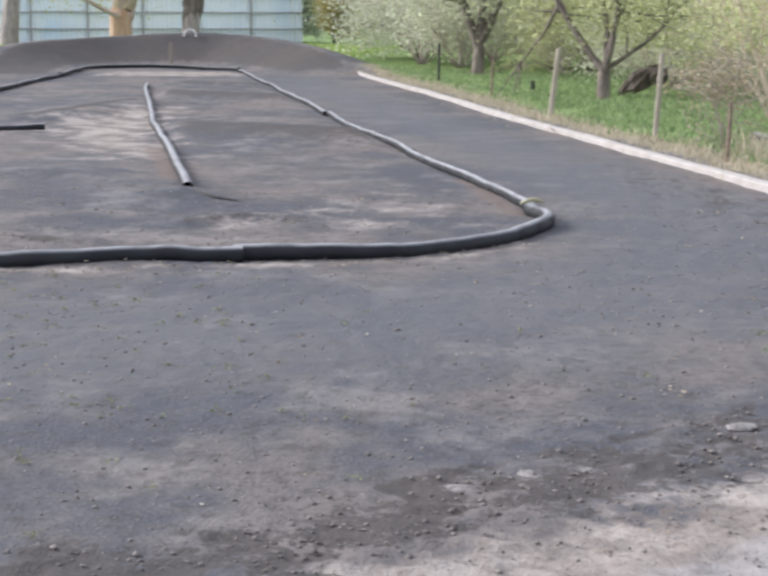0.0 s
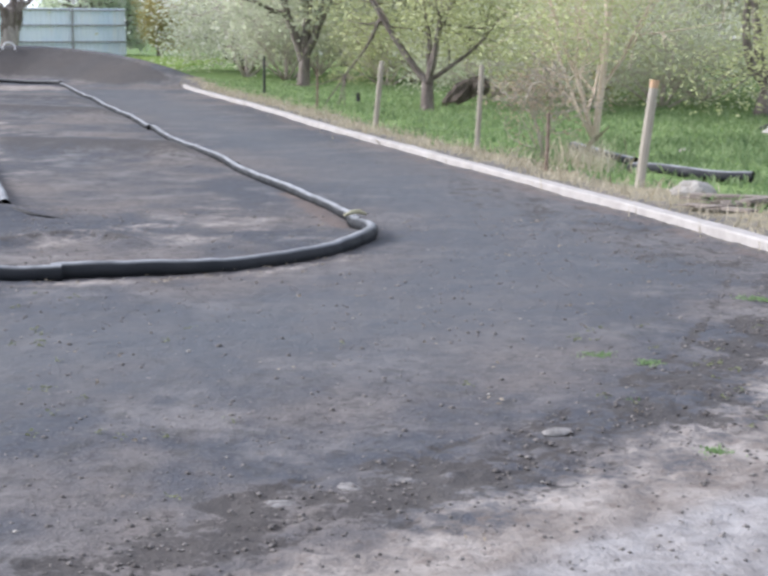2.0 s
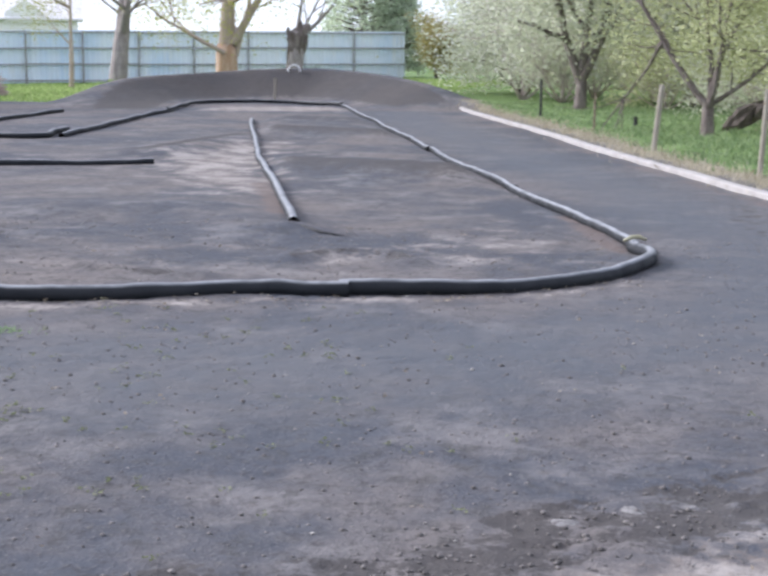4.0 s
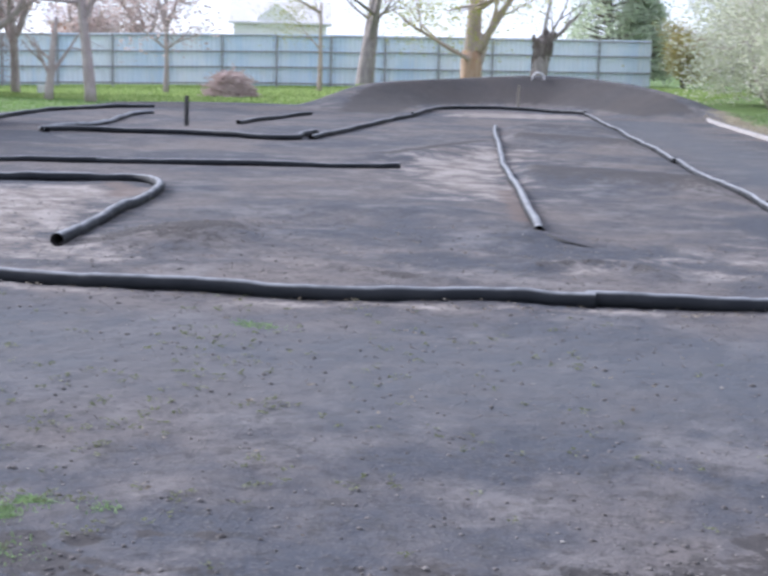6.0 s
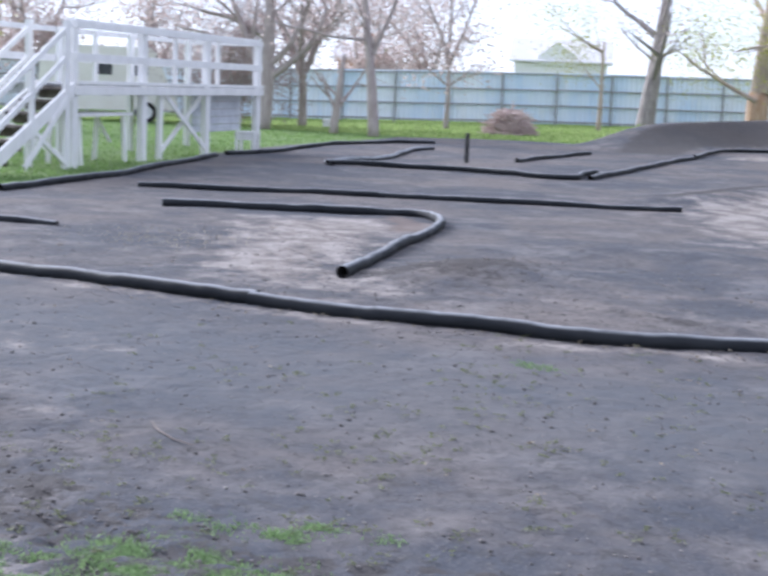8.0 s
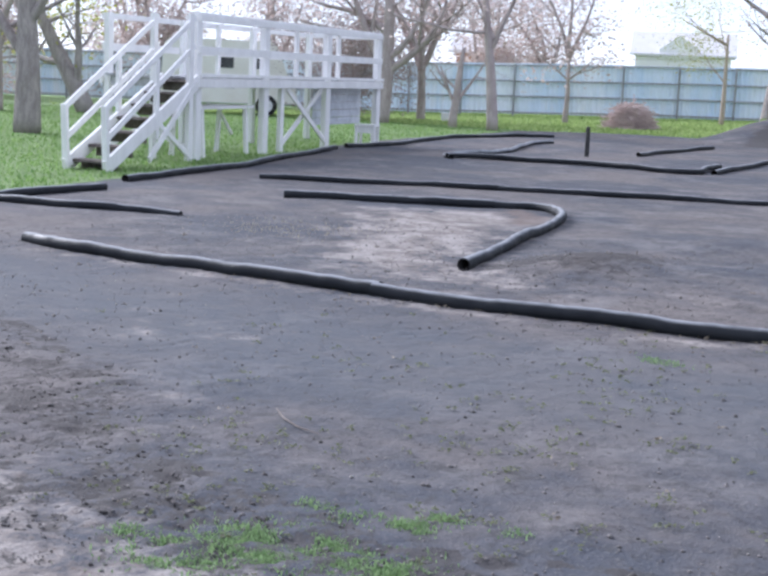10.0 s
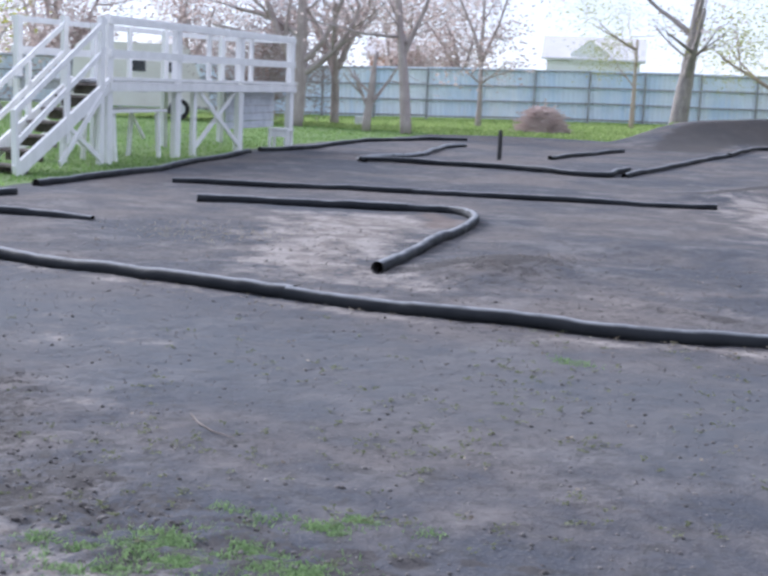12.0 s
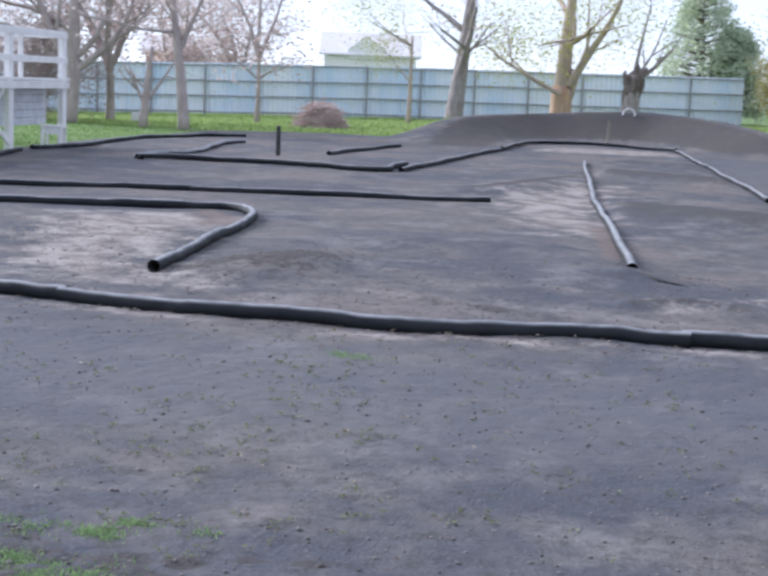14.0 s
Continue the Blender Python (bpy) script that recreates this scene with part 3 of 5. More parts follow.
def build_ground():
    def lines(*spans):
        return np.unique(np.round(np.concatenate([np.arange(a, b, s) for a, b, s in spans]), 4))
    xs = lines((-900, -100, 100), (-100, -40, 6), (-40, -18, 0.5), (-18, -9.5, 0.16), (-9.5, -5.0, 0.05), (-5.0, 2.6, 0.024), (2.6, 3.6, 0.05), (3.6, 8, 0.16), (8, 30, 1.0), (30, 100, 7), (100, 901, 100))
    ys = lines((-900, -60, 120), (-60, -6, 6), (-6, 2.4, 0.4), (2.4, 6.4, 0.024), (6.4, 10.5, 0.05), (10.5, 22, 0.11), (22, 43, 0.2), (43, 62, 0.8), (62, 140, 6), (140, 1001, 120))
    x, y = np.meshgrid(xs, ys)
    z = height(x, y)
    sand_lit, loose_shade, straw, grass, swept, ruddy = zone(x, y)
    near = smooth01((15 - y) / 3) * (y > 2) * (x > -12) * (x < 4)
    clotted = lumps(x, y, 6) * 0.3 + lumps(x, y, 12) * 0.6 + lumps(x, y, 21) * 0.6 + lumps(y, x, 34) * 0.4
    crumbly = np.clip(loose_shade, 0, 1) * (0.7 + 0.6 * lumps(x, y, 2.7))
    z = z + near * clotted * (0.0045 + 0.004 * np.clip(sand_lit, 0, 1) + 0.013 * crumbly)
    # the cover is darkened in the hollows between lumps
    loose_shade = loose_shade + near * (loose_shade > 0.2) * (0.35 * lumps(x, y, 5) - 0.3 * clotted)
    me = bpy.data.meshes.new("ground")
    nx, ny = len(xs), len(ys)
    idx = np.arange(nx * ny).reshape(ny, nx)
    quads = np.stack([idx[:-1, :-1], idx[:-1, 1:], idx[1:, 1:], idx[1:, :-1]], -1).reshape(-1, 4)
    me.vertices.add(nx * ny)
    me.vertices.foreach_set("co", np.stack([x, y, z], -1).reshape(-1))
    me.loops.add(quads.size)
    me.loops.foreach_set("vertex_index", quads.reshape(-1))
    me.polygons.add(len(quads))
    me.polygons.foreach_set("loop_start", np.arange(0, quads.size, 4))
    me.polygons.foreach_set("use_smooth", np.ones(len(quads), bool))
    for name, v in (("sand_lit", sand_lit), ("loose_shade", loose_shade), ("straw", straw), ("grass", grass), ("swept", swept), ("ruddy", ruddy)):
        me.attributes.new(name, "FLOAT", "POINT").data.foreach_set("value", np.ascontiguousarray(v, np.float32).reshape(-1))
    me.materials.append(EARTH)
    me.update(), me.validate()
    return tagged(new("ground", me), "dark packed earth track with pale loam and grass", "ground", kind="structure")


build_ground()


def build_kerb():
    b = Buf()
    rng = random.Random(5)
    prof = [(-0.065, -0.08), (-0.065, 0.05), (-0.055, 0.06), (0.055, 0.06), (0.065, 0.05), (0.065, -0.08)]
    rings = []
    for i, p in enumerate(KERB):
        d = KERB[min(i + 1, len(KERB) - 1)] - KERB[max(i - 1, 0)]
        n = np.array((-d[1], d[0])) / np.linalg.norm(d)
        base = float(height(*(p - n * 0.3))) * 0.5
        rings.append([(p[0] + n[0] * -u + rng.uniform(-0.003, 0.003), p[1] + n[1] * -u, base * 0.5 + w + rng.uniform(-0.003, 0.003)) for u, w in prof])
    n = len(prof)
    b.add([v for r in rings for v in r], [(i * n + k, (i + 1) * n + k, (i + 1) * n + k + 1, i * n + k + 1) for i in range(len(rings) - 1) for k in range(n - 1)] + [tuple(range(n)), tuple((len(rings) - 1) * n + k for k in range(n - 1, -1, -1))])
    tagged(part("kerb", b, CONCRETE, smooth=False), "whitewashed low concrete kerb along the track", "kerb", kind="structure")


build_kerb()


# ---- track edge pipes ----
PIPE_R = 0.047


def drain_pipe(pts, label, seed, step=0.12, mat=None, r=PIPE_R, lift=0.0, name="drain_pipe", group="track edge pipes", on_ground=True, sink=(0.0, 0.0), wave=0.006):
    """A hollow plastic pipe lying along the ground, with slight waves and open ends."""
    rng = random.Random(seed)
    line = spline(pts, step)
    ph, amp = rng.uniform(0, 6), rng.uniform(0.5, 1.0) * wave
    run = np.concatenate([[0], np.cumsum(np.linalg.norm(np.diff(line[:, :2], axis=0), axis=1))])
    d = np.gradient(line[:, :2], axis=0)
    d /= np.linalg.norm(d, axis=1)[:, None] + 1e-9
    side = np.stack([-d[:, 1], d[:, 0]], 1) * (amp * (np.sin(run * 1.4 + ph) + 0.5 * np.sin(run * 3.1 + 2 * ph)))[:, None]
    xy = line[:, :2] + side
    if on_ground:
        z = height(xy[:, 0], xy[:, 1]) + r * 0.86 + lift + 0.014 * np.sin(run * 1.3 + ph) ** 2 - 0.012
        z = z + np.convolve([rng.gauss(0, 0.004) for _ in run], (0.25, 0.5, 0.25), "same")
        z = z - sink[0] * np.exp(-run / 0.5) - sink[1] * np.exp(-(run[-1] - run) / 0.5)
    else:
        z = line[:, 2]
    mid = Vector((xy[len(xy) // 2][0], xy[len(xy) // 2][1], 0))
    p = [Vector((a, b_, c)) - mid for (a, b_), c in zip(xy, z)]
    n = 16
    b = Buf()
    rad = [r * (1 + 0.03 * math.sin(u * 3.3 + ph) + rng.gauss(0, 0.02)) for u in run]
    b.tube(p, rad, n, 0, closed=False)
    for end, nxt in ((0, min(2, len(p) - 1)), (len(p) - 1, max(len(p) - 3, 0))):
        way = (p[nxt] - p[end]).normalized()
        o = Buf()
        o.tube([p[end], p[end] + way * 0.002, p[end] + way * 0.2], [r, r * 0.86, r * 0.84], n, 0, closed=False)
        o.f.append(tuple(2 * n + k for k in range(n)))
        o.mi.append(0)
        b.add(o.v, o.f, 1)
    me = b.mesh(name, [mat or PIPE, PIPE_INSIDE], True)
    ob = new(name, me)
    ob.matrix_basis = Matrix.Translation(mid)
    return tagged(ob, label, "pipe", group)


NEAR_LABEL = "black plastic drain pipe lying along the track edge"
drain_pipe([(-8.42, 7.2), (-7.8, 7.08), (-7.0, 7.06), (-6.4, 7.1), (-5.75, 7.13), (-5.02, 7.15)], NEAR_LABEL, 1, 0.06, wave=0.016, sink=(0.015, 0))
drain_pipe([(-5.06, 7.13), (-4.2, 7.22), (-3.5, 7.37), (-2.9, 7.46), (-2.4, 7.62), (-2.0, 7.84), (-1.4, 7.96)], NEAR_LABEL, 2, 0.06, wave=0.016)
drain_pipe([(-1.46, 7.96), (-1.0, 8.08), (-0.5, 8.28), (-0.1, 8.66), (0.14, 9.08), (0.27, 9.5), (0.26, 9.86), (0.16, 10.2)], "black plastic drain pipe bent round the track corner", 3, 0.06)
GREY_LABEL = "dusty grey-black drain pipe along the straight"
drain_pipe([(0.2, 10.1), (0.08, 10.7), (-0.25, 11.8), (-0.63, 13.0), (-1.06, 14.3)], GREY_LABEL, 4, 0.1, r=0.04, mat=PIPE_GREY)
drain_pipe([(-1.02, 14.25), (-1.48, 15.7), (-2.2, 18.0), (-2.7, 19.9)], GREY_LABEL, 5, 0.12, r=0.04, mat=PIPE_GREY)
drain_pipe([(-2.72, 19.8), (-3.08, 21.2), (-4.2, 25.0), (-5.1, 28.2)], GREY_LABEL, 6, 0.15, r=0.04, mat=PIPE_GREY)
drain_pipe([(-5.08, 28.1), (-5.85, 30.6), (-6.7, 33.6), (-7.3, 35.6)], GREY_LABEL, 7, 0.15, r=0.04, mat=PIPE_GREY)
drain_pipe([(-7.3, 35.6), (-8.2, 36.3), (-9.4, 36.7), (-10.6, 36.3), (-11.05, 35.2), (-10.75, 33.2), (-10.2, 30.5)], "black drain pipe curving inside the banked turn", 8, 0.15, lift=0.02)
drain_pipe([(-10.22, 30.6), (-10.05, 29.2), (-9.65, 26.7), (-9.1, 23.6), (-8.82, 22.0), (-8.7, 21.1)], "black drain pipe leading away from the banked turn", 9, 0.15)
drain_pipe([(-9.2, 22.5), (-9.05, 21.6), (-8.85, 20.8), (-9.4, 20.55), (-10.7, 20.7), (-11.9, 20.45), (-12.6, 20.2), (-12.85, 19.75)], "black drain pipe with a kinked end", 10, 0.12, lift=0.015)
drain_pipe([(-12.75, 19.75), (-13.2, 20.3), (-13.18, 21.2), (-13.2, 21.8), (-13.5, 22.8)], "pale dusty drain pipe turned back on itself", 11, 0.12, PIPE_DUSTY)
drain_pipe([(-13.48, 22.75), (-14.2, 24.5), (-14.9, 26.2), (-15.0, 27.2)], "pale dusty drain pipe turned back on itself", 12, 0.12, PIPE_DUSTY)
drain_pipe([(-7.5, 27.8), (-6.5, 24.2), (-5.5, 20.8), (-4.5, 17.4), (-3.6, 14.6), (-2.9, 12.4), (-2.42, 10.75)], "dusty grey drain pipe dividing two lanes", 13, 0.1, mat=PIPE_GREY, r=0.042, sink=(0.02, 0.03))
drain_pipe([(-11.48, 13.45), (-10.7, 14.0), (-9.9, 14.5), (-8.9, 15.05)], "black drain pipe between two straights", 14, 0.1, r=0.04)
drain_pipe([(-8.94, 15.0), (-7.95, 15.42), (-6.8, 15.85), (-5.58, 16.52)], "black drain pipe between two straights", 15, 0.1, r=0.04)
drain_pipe([(-9.62, 11.7), (-8.95, 12.25), (-8.25, 12.6), (-7.68, 12.85)], "black drain pipe edging the pale infield", 16, 0.1)
drain_pipe([(-7.72, 12.84), (-7.4, 13.06), (-7.12, 13.02), (-6.85, 12.74), (-6.6, 12.36), (-6.38, 11.8), (-6.09, 10.9), (-5.8, 10.02), (-5.55, 9.28), (-5.3, 8.55)], "black drain pipe elbow with an open end", 17, 0.06)
drain_pipe([(-12.6, 8.6), (-10.94, 8.95), (-10.0, 9.1), (-9.4, 9.33), (-8.97, 9.46)], "black drain pipe end beside the track", 18, 0.08, sink=(0, 0.03), r=0.042)
drain_pipe([(-10.9, 8.6), (-11.15, 9.4), (-11.26, 10.1), (-11.24, 10.65)], "short black drain pipe at the lawn edge", 19, 0.08)
drain_pipe([(-11.94, 11.6), (-12.35, 13.1), (-13.0, 14.85), (-13.6, 16.2)], "black drain pipe in front of the stand", 20, 0.1)
drain_pipe([(-13.58, 16.1), (-14.0, 17.1), (-14.8, 18.9), (-15.3, 19.9)], "black drain pipe in front of the stand", 21, 0.1)
drain_pipe([(-15.45, 20.4), (-15.75, 22.4), (-16.5, 24.6), (-17.0, 26.4), (-17.1, 28.3), (-16.6, 30.1)], "black drain pipe along the far lawn edge", 22, 0.15)
drain_pipe([(-11.65, 24.5), (-12.05, 27.0), (-12.35, 29.7)], "black drain pipe at the foot of the bank", 23, 0.12)

# dark trailing scrap of membrane by the end of the dividing pipe, and yellow tape at the corner joint
b = Buf()
b.tube([(-2.4, 10.66, 0.06), (-2.28, 10.52, 0.05), (-2.12, 10.42, 0.03), (-1.9, 10.36, 0.008)], [0.014, 0.017, 0.013, 0.005], 8)
tagged(part("hose_scrap", b, DARK_POST, smooth=True), "short scrap of black hose half buried in earth", "hose")
b = Buf()
b.tube([(0.1, 10.05, 0.09), (0.15, 10.08, 0.11), (0.2, 10.12, 0.112), (0.25, 10.14, 0.09)], [0.01, 0.016, 0.016, 0.01], 8)
tagged(part("tape_wrap", b, YELLOW_TAPE, smooth=True), "faded yellow tape wrapped round a pipe joint", "tape")

# marker post
b = Buf()
b.tube([(0, 0, -0.1), (0, 0, 0.5), (0.005, 0, 0.55)], [0.045, 0.04, 0.034], 10)
ob = part("marker_post", b, DARK_POST)
ob.matrix_basis = Matrix.Translation((-12.08, 23.25, 0.0))
tagged(ob, "thin black marker post standing on the track", "post")
# pale stake on the bank's inner face
b = Buf()
b.beam((0, 0, -0.1), (0.02, 0, 0.6), 0.1, 0.05)
ob = part("stake", b, POST_WOOD)
ob.matrix_basis = Matrix.Translation((-9.75, 38.2, float(height(-9.75, 38.2))))
tagged(ob, "thin pale wooden stake in the bank", "stake")
# white hoop on the crest
b = Buf()
arc = [(0.17 * math.cos(a), 0, 0.16 * math.sin(a)) for a in np.linspace(-0.3, math.pi + 0.3, 14)]
b.tube(arc, [0.024] * 14, 8)
ob = part("hoop", b, PALE_PLASTIC, smooth=True)
ob.matrix_basis = pose(-9.63, 39.95, float(height(-9.63, 39.95)) + 0.04, 0, 0, 15)
tagged(ob, "small white plastic hoop on the bank crest", "hoop")


# ---- drivers' stand ----
U, W = Vector((-0.278, 0.961, 0)), Vector((-0.961, -0.278, 0))    # along the stand, and towards its back


def stand():
    root = thing("drivers_stand", "raised white wooden viewing stand with stairs and railings", "stand", (-14.25, 15.2, 0))
    deck, top, depth, length = 1.2, 2.08, 1.45, 7.6

    def at(s, w, z):
        p = U * s + W * w
        return Vector((p.x, p.y, z))

    def post(s, w, z0, z1, size=0.11):
        g = Vector((-14.25, 15.2, 0)) + at(s, w, 0)
        base = float(height(g.x, g.y)) - 0.05 if z0 == 0 else z0
        part("post", Buf().beam(at(s, w, base), at(s, w, z1), size, size), WHITE_WOOD, root)

    stops = (0.0, 2.35, 5.0, 7.6)
    for s in stops:
        post(s, 0, 0, top, 0.13)
        post(s, depth, 0, top)
    for s in (3.6, 5.5):
        post(s, -0.01, deck, top - 0.02, 0.07)
    for s in (3.6,):
        post(s, depth, deck, top - 0.02, 0.07)
    # long beams and the deck boards
    for w in (-0.08, depth + 0.08):
        part("deck_beam", Buf().beam(at(-0.1, w, deck - 0.09), at(length + 0.1, w, deck - 0.08), 0.05, 0.13), WHITE_WOOD, root)
    n = 14
    for i in range(n):
        w = (i + 0.5) * depth / n
        part("deck_board", Buf().beam(at(-0.1, w, deck - 0.015), at(length + 0.1, w, deck - 0.015), depth / n - 0.012, 0.03), GREY_WOOD, root)
    for s in np.linspace(0, length, 7):
        part("joist", Buf().beam(at(s, 0, deck - 0.1), at(s, depth, deck - 0.1), 0.05, 0.13), GREY_WOOD, root)
    # railings
    for z, h in ((top, 0.085), (1.64, 0.11)):
        for w in (-0.07, depth + 0.07):
            part("rail", Buf().beam(at(-0.05, w, z - h / 2), at(length + 0.05, w, z - h / 2), 0.035, h), WHITE_WOOD, root)
        part("rail", Buf().beam(at(length + 0.07, 0, z - h / 2), at(length + 0.07, depth, z - h / 2), 0.035, h), WHITE_WOOD, root)
    part("handrail", Buf().beam(at(-0.05, 0, top + 0.02), at(length + 0.05, 0, top + 0.02), 0.14, 0.035), WHITE_WOOD, root)
    part("kickboard", Buf().beam(at(-0.05, -0.115, deck + 0.025), at(length + 0.05, -0.115, deck + 0.025), 0.03, 0.05), WHITE_WOOD, root)
    # cross braces below the deck
    part("brace", Buf().beam(at(3.2, -0.02, 1.05), at(4.95, -0.02, 0.12), 0.035, 0.09), WHITE_WOOD, root)
    part("brace", Buf().beam(at(3.2, 0.05, 0.12), at(4.95, 0.05, 1.05), 0.035, 0.09), WHITE_WOOD, root)
    part("brace", Buf().beam(at(-0.05, 0.03, 0.1), at(-0.05, 1.5, 0.85), 0.035, 0.08), WHITE_WOOD, root)
    part("brace", Buf().beam(at(-0.02, 0.03, 0.85), at(-0.02, 1.5, 0.1), 0.035, 0.08), WHITE_WOOD, root)
    post(3.1, 0.03, 0, deck - 0.1, 0.09)
    # boarded end bay with pale planks
    for i in range(5):
        z = 0.44 + i * 0.14
        part("plank", Buf().beam(at(5.1, 0.3, z), at(7.52, 0.3, z), 0.02, 0.132), PALE_BOARD, root)
    # stairs at the near end
    run, rise = 2.95, 1.2
    steps = 7

    def st(s, w, z):
        return at(s, w + 0.24 * (s + run) / run, z)

    for w in (-0.29, 0.29):
        part("stringer", Buf().beam(st(-run - 0.05, w, 0.03), st(-0.05, w, rise - 0.06), 0.05, 0.2), WHITE_WOOD, root)
        part("stair_post", Buf().beam(st(-run, w, -0.05), st(-run - 0.06, w, 0.82), 0.08, 0.08), WHITE_WOOD, root)
        part("stair_post", Buf().beam(st(-run * 0.5, w, 0.35), st(-run * 0.5, w, 1.42), 0.07, 0.07), WHITE_WOOD, root)
        part("stair_post", Buf().beam(st(-0.35, w, -0.05), st(-0.35, w, top), 0.09, 0.09), WHITE_WOOD, root)
        for z in (0.38, 0.78):
            part("stair_rail", Buf().beam(st(-run - 0.05, w, z), st(-0.2, w, z + rise + 0.05), 0.035, 0.085), WHITE_WOOD, root)
    for i in range(steps):
        f = (i + 0.6) / steps
        z = rise * f
        s = -run + run * f
        part("tread", Buf().beam(st(s, -0.28, z), st(s, 0.28, z), 0.26, 0.04), TREAD_WOOD, root, "dark worn tread")
        part("riser", Buf().beam(st(s + 0.12, -0.27, z - 0.085), st(s + 0.12, 0.27, z - 0.085), 0.02, 0.12), TREAD_WOOD, root, "dark riser board")
    part("brace", Buf().beam(st(-1.4, -0.3, 0.55), st(-0.3, -0.3, 0.05), 0.035, 0.08), WHITE_WOOD, root)
    part("brace", Buf().beam(st(-1.75, -0.32, 0.08), st(-0.2, -0.32, 1.1), 0.035, 0.09), WHITE_WOOD, root)
    return root


stand()


def table(at, turn):
    root = thing("trestle_table", "white wooden trestle table under the stand", "table", pose(*at, 0, 0, turn))
    part("tabletop", Buf().beam((-0.95, 0, 0.74), (0.95, 0, 0.74), 0.6, 0.05), WHITE_WOOD, root)
    for x in (-0.75, 0.75):
        for y in (-0.22, 0.22):
            part("leg", Buf().beam((x, y * 1.2, 0), (x, y, 0.72), 0.07, 0.06), WHITE_WOOD, root)
        part("brace", Buf().beam((x, 0, 0.3), (x * 0.35, 0, 0.7), 0.04, 0.05), WHITE_WOOD, root)


g = Vector((-14.25, 15.2, 0)) + U * 1.2 + W * 0.36
table((g.x, g.y, float(height(g.x, g.y))), math.degrees(math.atan2(U.y, U.x)))


def box_stool(at, turn):
    root = thing("stool", "small white wooden stool beside the stand", "stool", pose(*at, 0, 0, turn))
    part("seat", Buf().beam((-0.2, 0, 0.36), (0.2, 0, 0.36), 0.36, 0.05), WHITE_WOOD, root)
    part("apron", Buf().beam((-0.18, -0.15, 0.28), (0.18, -0.15, 0.28), 0.02, 0.12), WHITE_WOOD, root)
    for x in (-0.17, 0.17):
        for y in (-0.15, 0.15):
            part("leg", Buf().beam((x, y, 0), (x, y, 0.34), 0.05, 0.05), WHITE_WOOD, root)


g = Vector((-14.25, 15.2, 0)) + U * 6.9 + W * -0.1
box_stool((g.x, g.y, float(height(g.x, g.y))), 20)


# ---- sheet metal fence ----
def sheet_fence():
    root = thing("metal_fence", "tall blue-grey corrugated sheet metal fence", "fence")
    pitch, bay, rise = 0.2, 2.2, 2.12
    prof = []
    for i in range(11):
        x = i * pitch
        prof += [(x, 0.0), (x + 0.07, 0.0), (x + 0.1, 0.03), (x + 0.17, 0.03)]
    b = Buf()
    prof = [(min(x, bay), y) for x, y in prof] + [(bay, 0.0)]
    b.add([(x, y, z) for z in (0.06, rise) for x, y in prof], [(i, i + 1, len(prof) + i + 1, len(prof) + i) for i in range(len(prof) - 1)])
    me = b.mesh("panel", [SHEET])
    post = Buf().beam((0, 0, -0.3), (0, 0, rise - 0.02), 0.085, 0.085).mesh("post", [RAIL_WOOD])
    rail = Buf().beam((0, 0, 0), (bay, 0, 0), 0.05, 0.055).mesh("rail", [RAIL_WOOD])
    turn = math.degrees(math.atan2(-FENCE_WAY[1], -FENCE_WAY[0]))
    rng = random.Random(8)
    front = np.array((0.3941, -0.9191))
    for i in range(22):
        p = FENCE_END + FENCE_WAY * bay * (i + 1)
        q = FENCE_END + FENCE_WAY * bay * i
        z0, z1 = (float(np.interp(bay * k, (0, 16, 27, 60), (0.14, -0.02, -0.26, -0.32))) for k in (i + 1, i))
        slope = math.degrees(math.atan2(z1 - z0, bay))
        ob = new("panel", me)
        ob.parent = root
        ob.matrix_basis = pose(p[0], p[1], z0 + rng.uniform(-0.02, 0.02), 0, -slope, turn)
        for h in (0.14, 0.78, 1.42, 2.04):
            r = new("rail", rail)
            r.parent = root
            c = p + front * 0.06
            r.matrix_basis = pose(c[0], c[1], z0 + h + rng.uniform(-0.02, 0.02), 0, -slope, turn)
        s = new("post", post)
        s.parent = root
        c = p + front * 0.1
        s.matrix_basis = pose(c[0], c[1], z0, 0, 0, turn)
    return root


sheet_fence()


# ---- trees ----
def grow(rng, base, way, length, radius, level, out, tips, bend=0.22, split=(2, 4), up=0.12, droop=0.0):
    """One limb with its branches: fills out with (points, radii) and tips with places for leaves."""
    n = max(3, int(length / 0.35)) if level < 2 else 3
    pts, rad, p, d = [Vector(base)], [radius], Vector(base), Vector(way).normalized()
    for i in range(n):
        d = (d + Vector((rng.gauss(0, bend), rng.gauss(0, bend), rng.gauss(0, bend) + up - droop * level)) * (0.25 if level == 0 else 0.55)).normalized()
        p = p + d * length / n
        pts.append(p.copy())
        rad.append(max(0.004, radius * (1 - 0.62 * (i + 1) / n)))
    out.append((pts, rad, level))
    if level >= 3:
        tips.extend(pts[1:])
        return
    if level == 2:
        tips.append(pts[-1])
    for k in range(rng.randint(*split) + (1 if level == 1 else 0)):
        i = rng.randint(max(1, n // 3), n)
        a = Vector((rng.gauss(0, 1), rng.gauss(0, 1), rng.gauss(0.15, 0.6))).normalized()
        w = (d * 0.65 + a * 0.85).normalized()
        grow(rng, pts[i], w, length * rng.uniform(0.45, 0.75), max(0.005, rad[i] * rng.uniform(0.5, 0.75)), level + 1, out, tips, bend * 1.15, split, up * 0.7, droop)


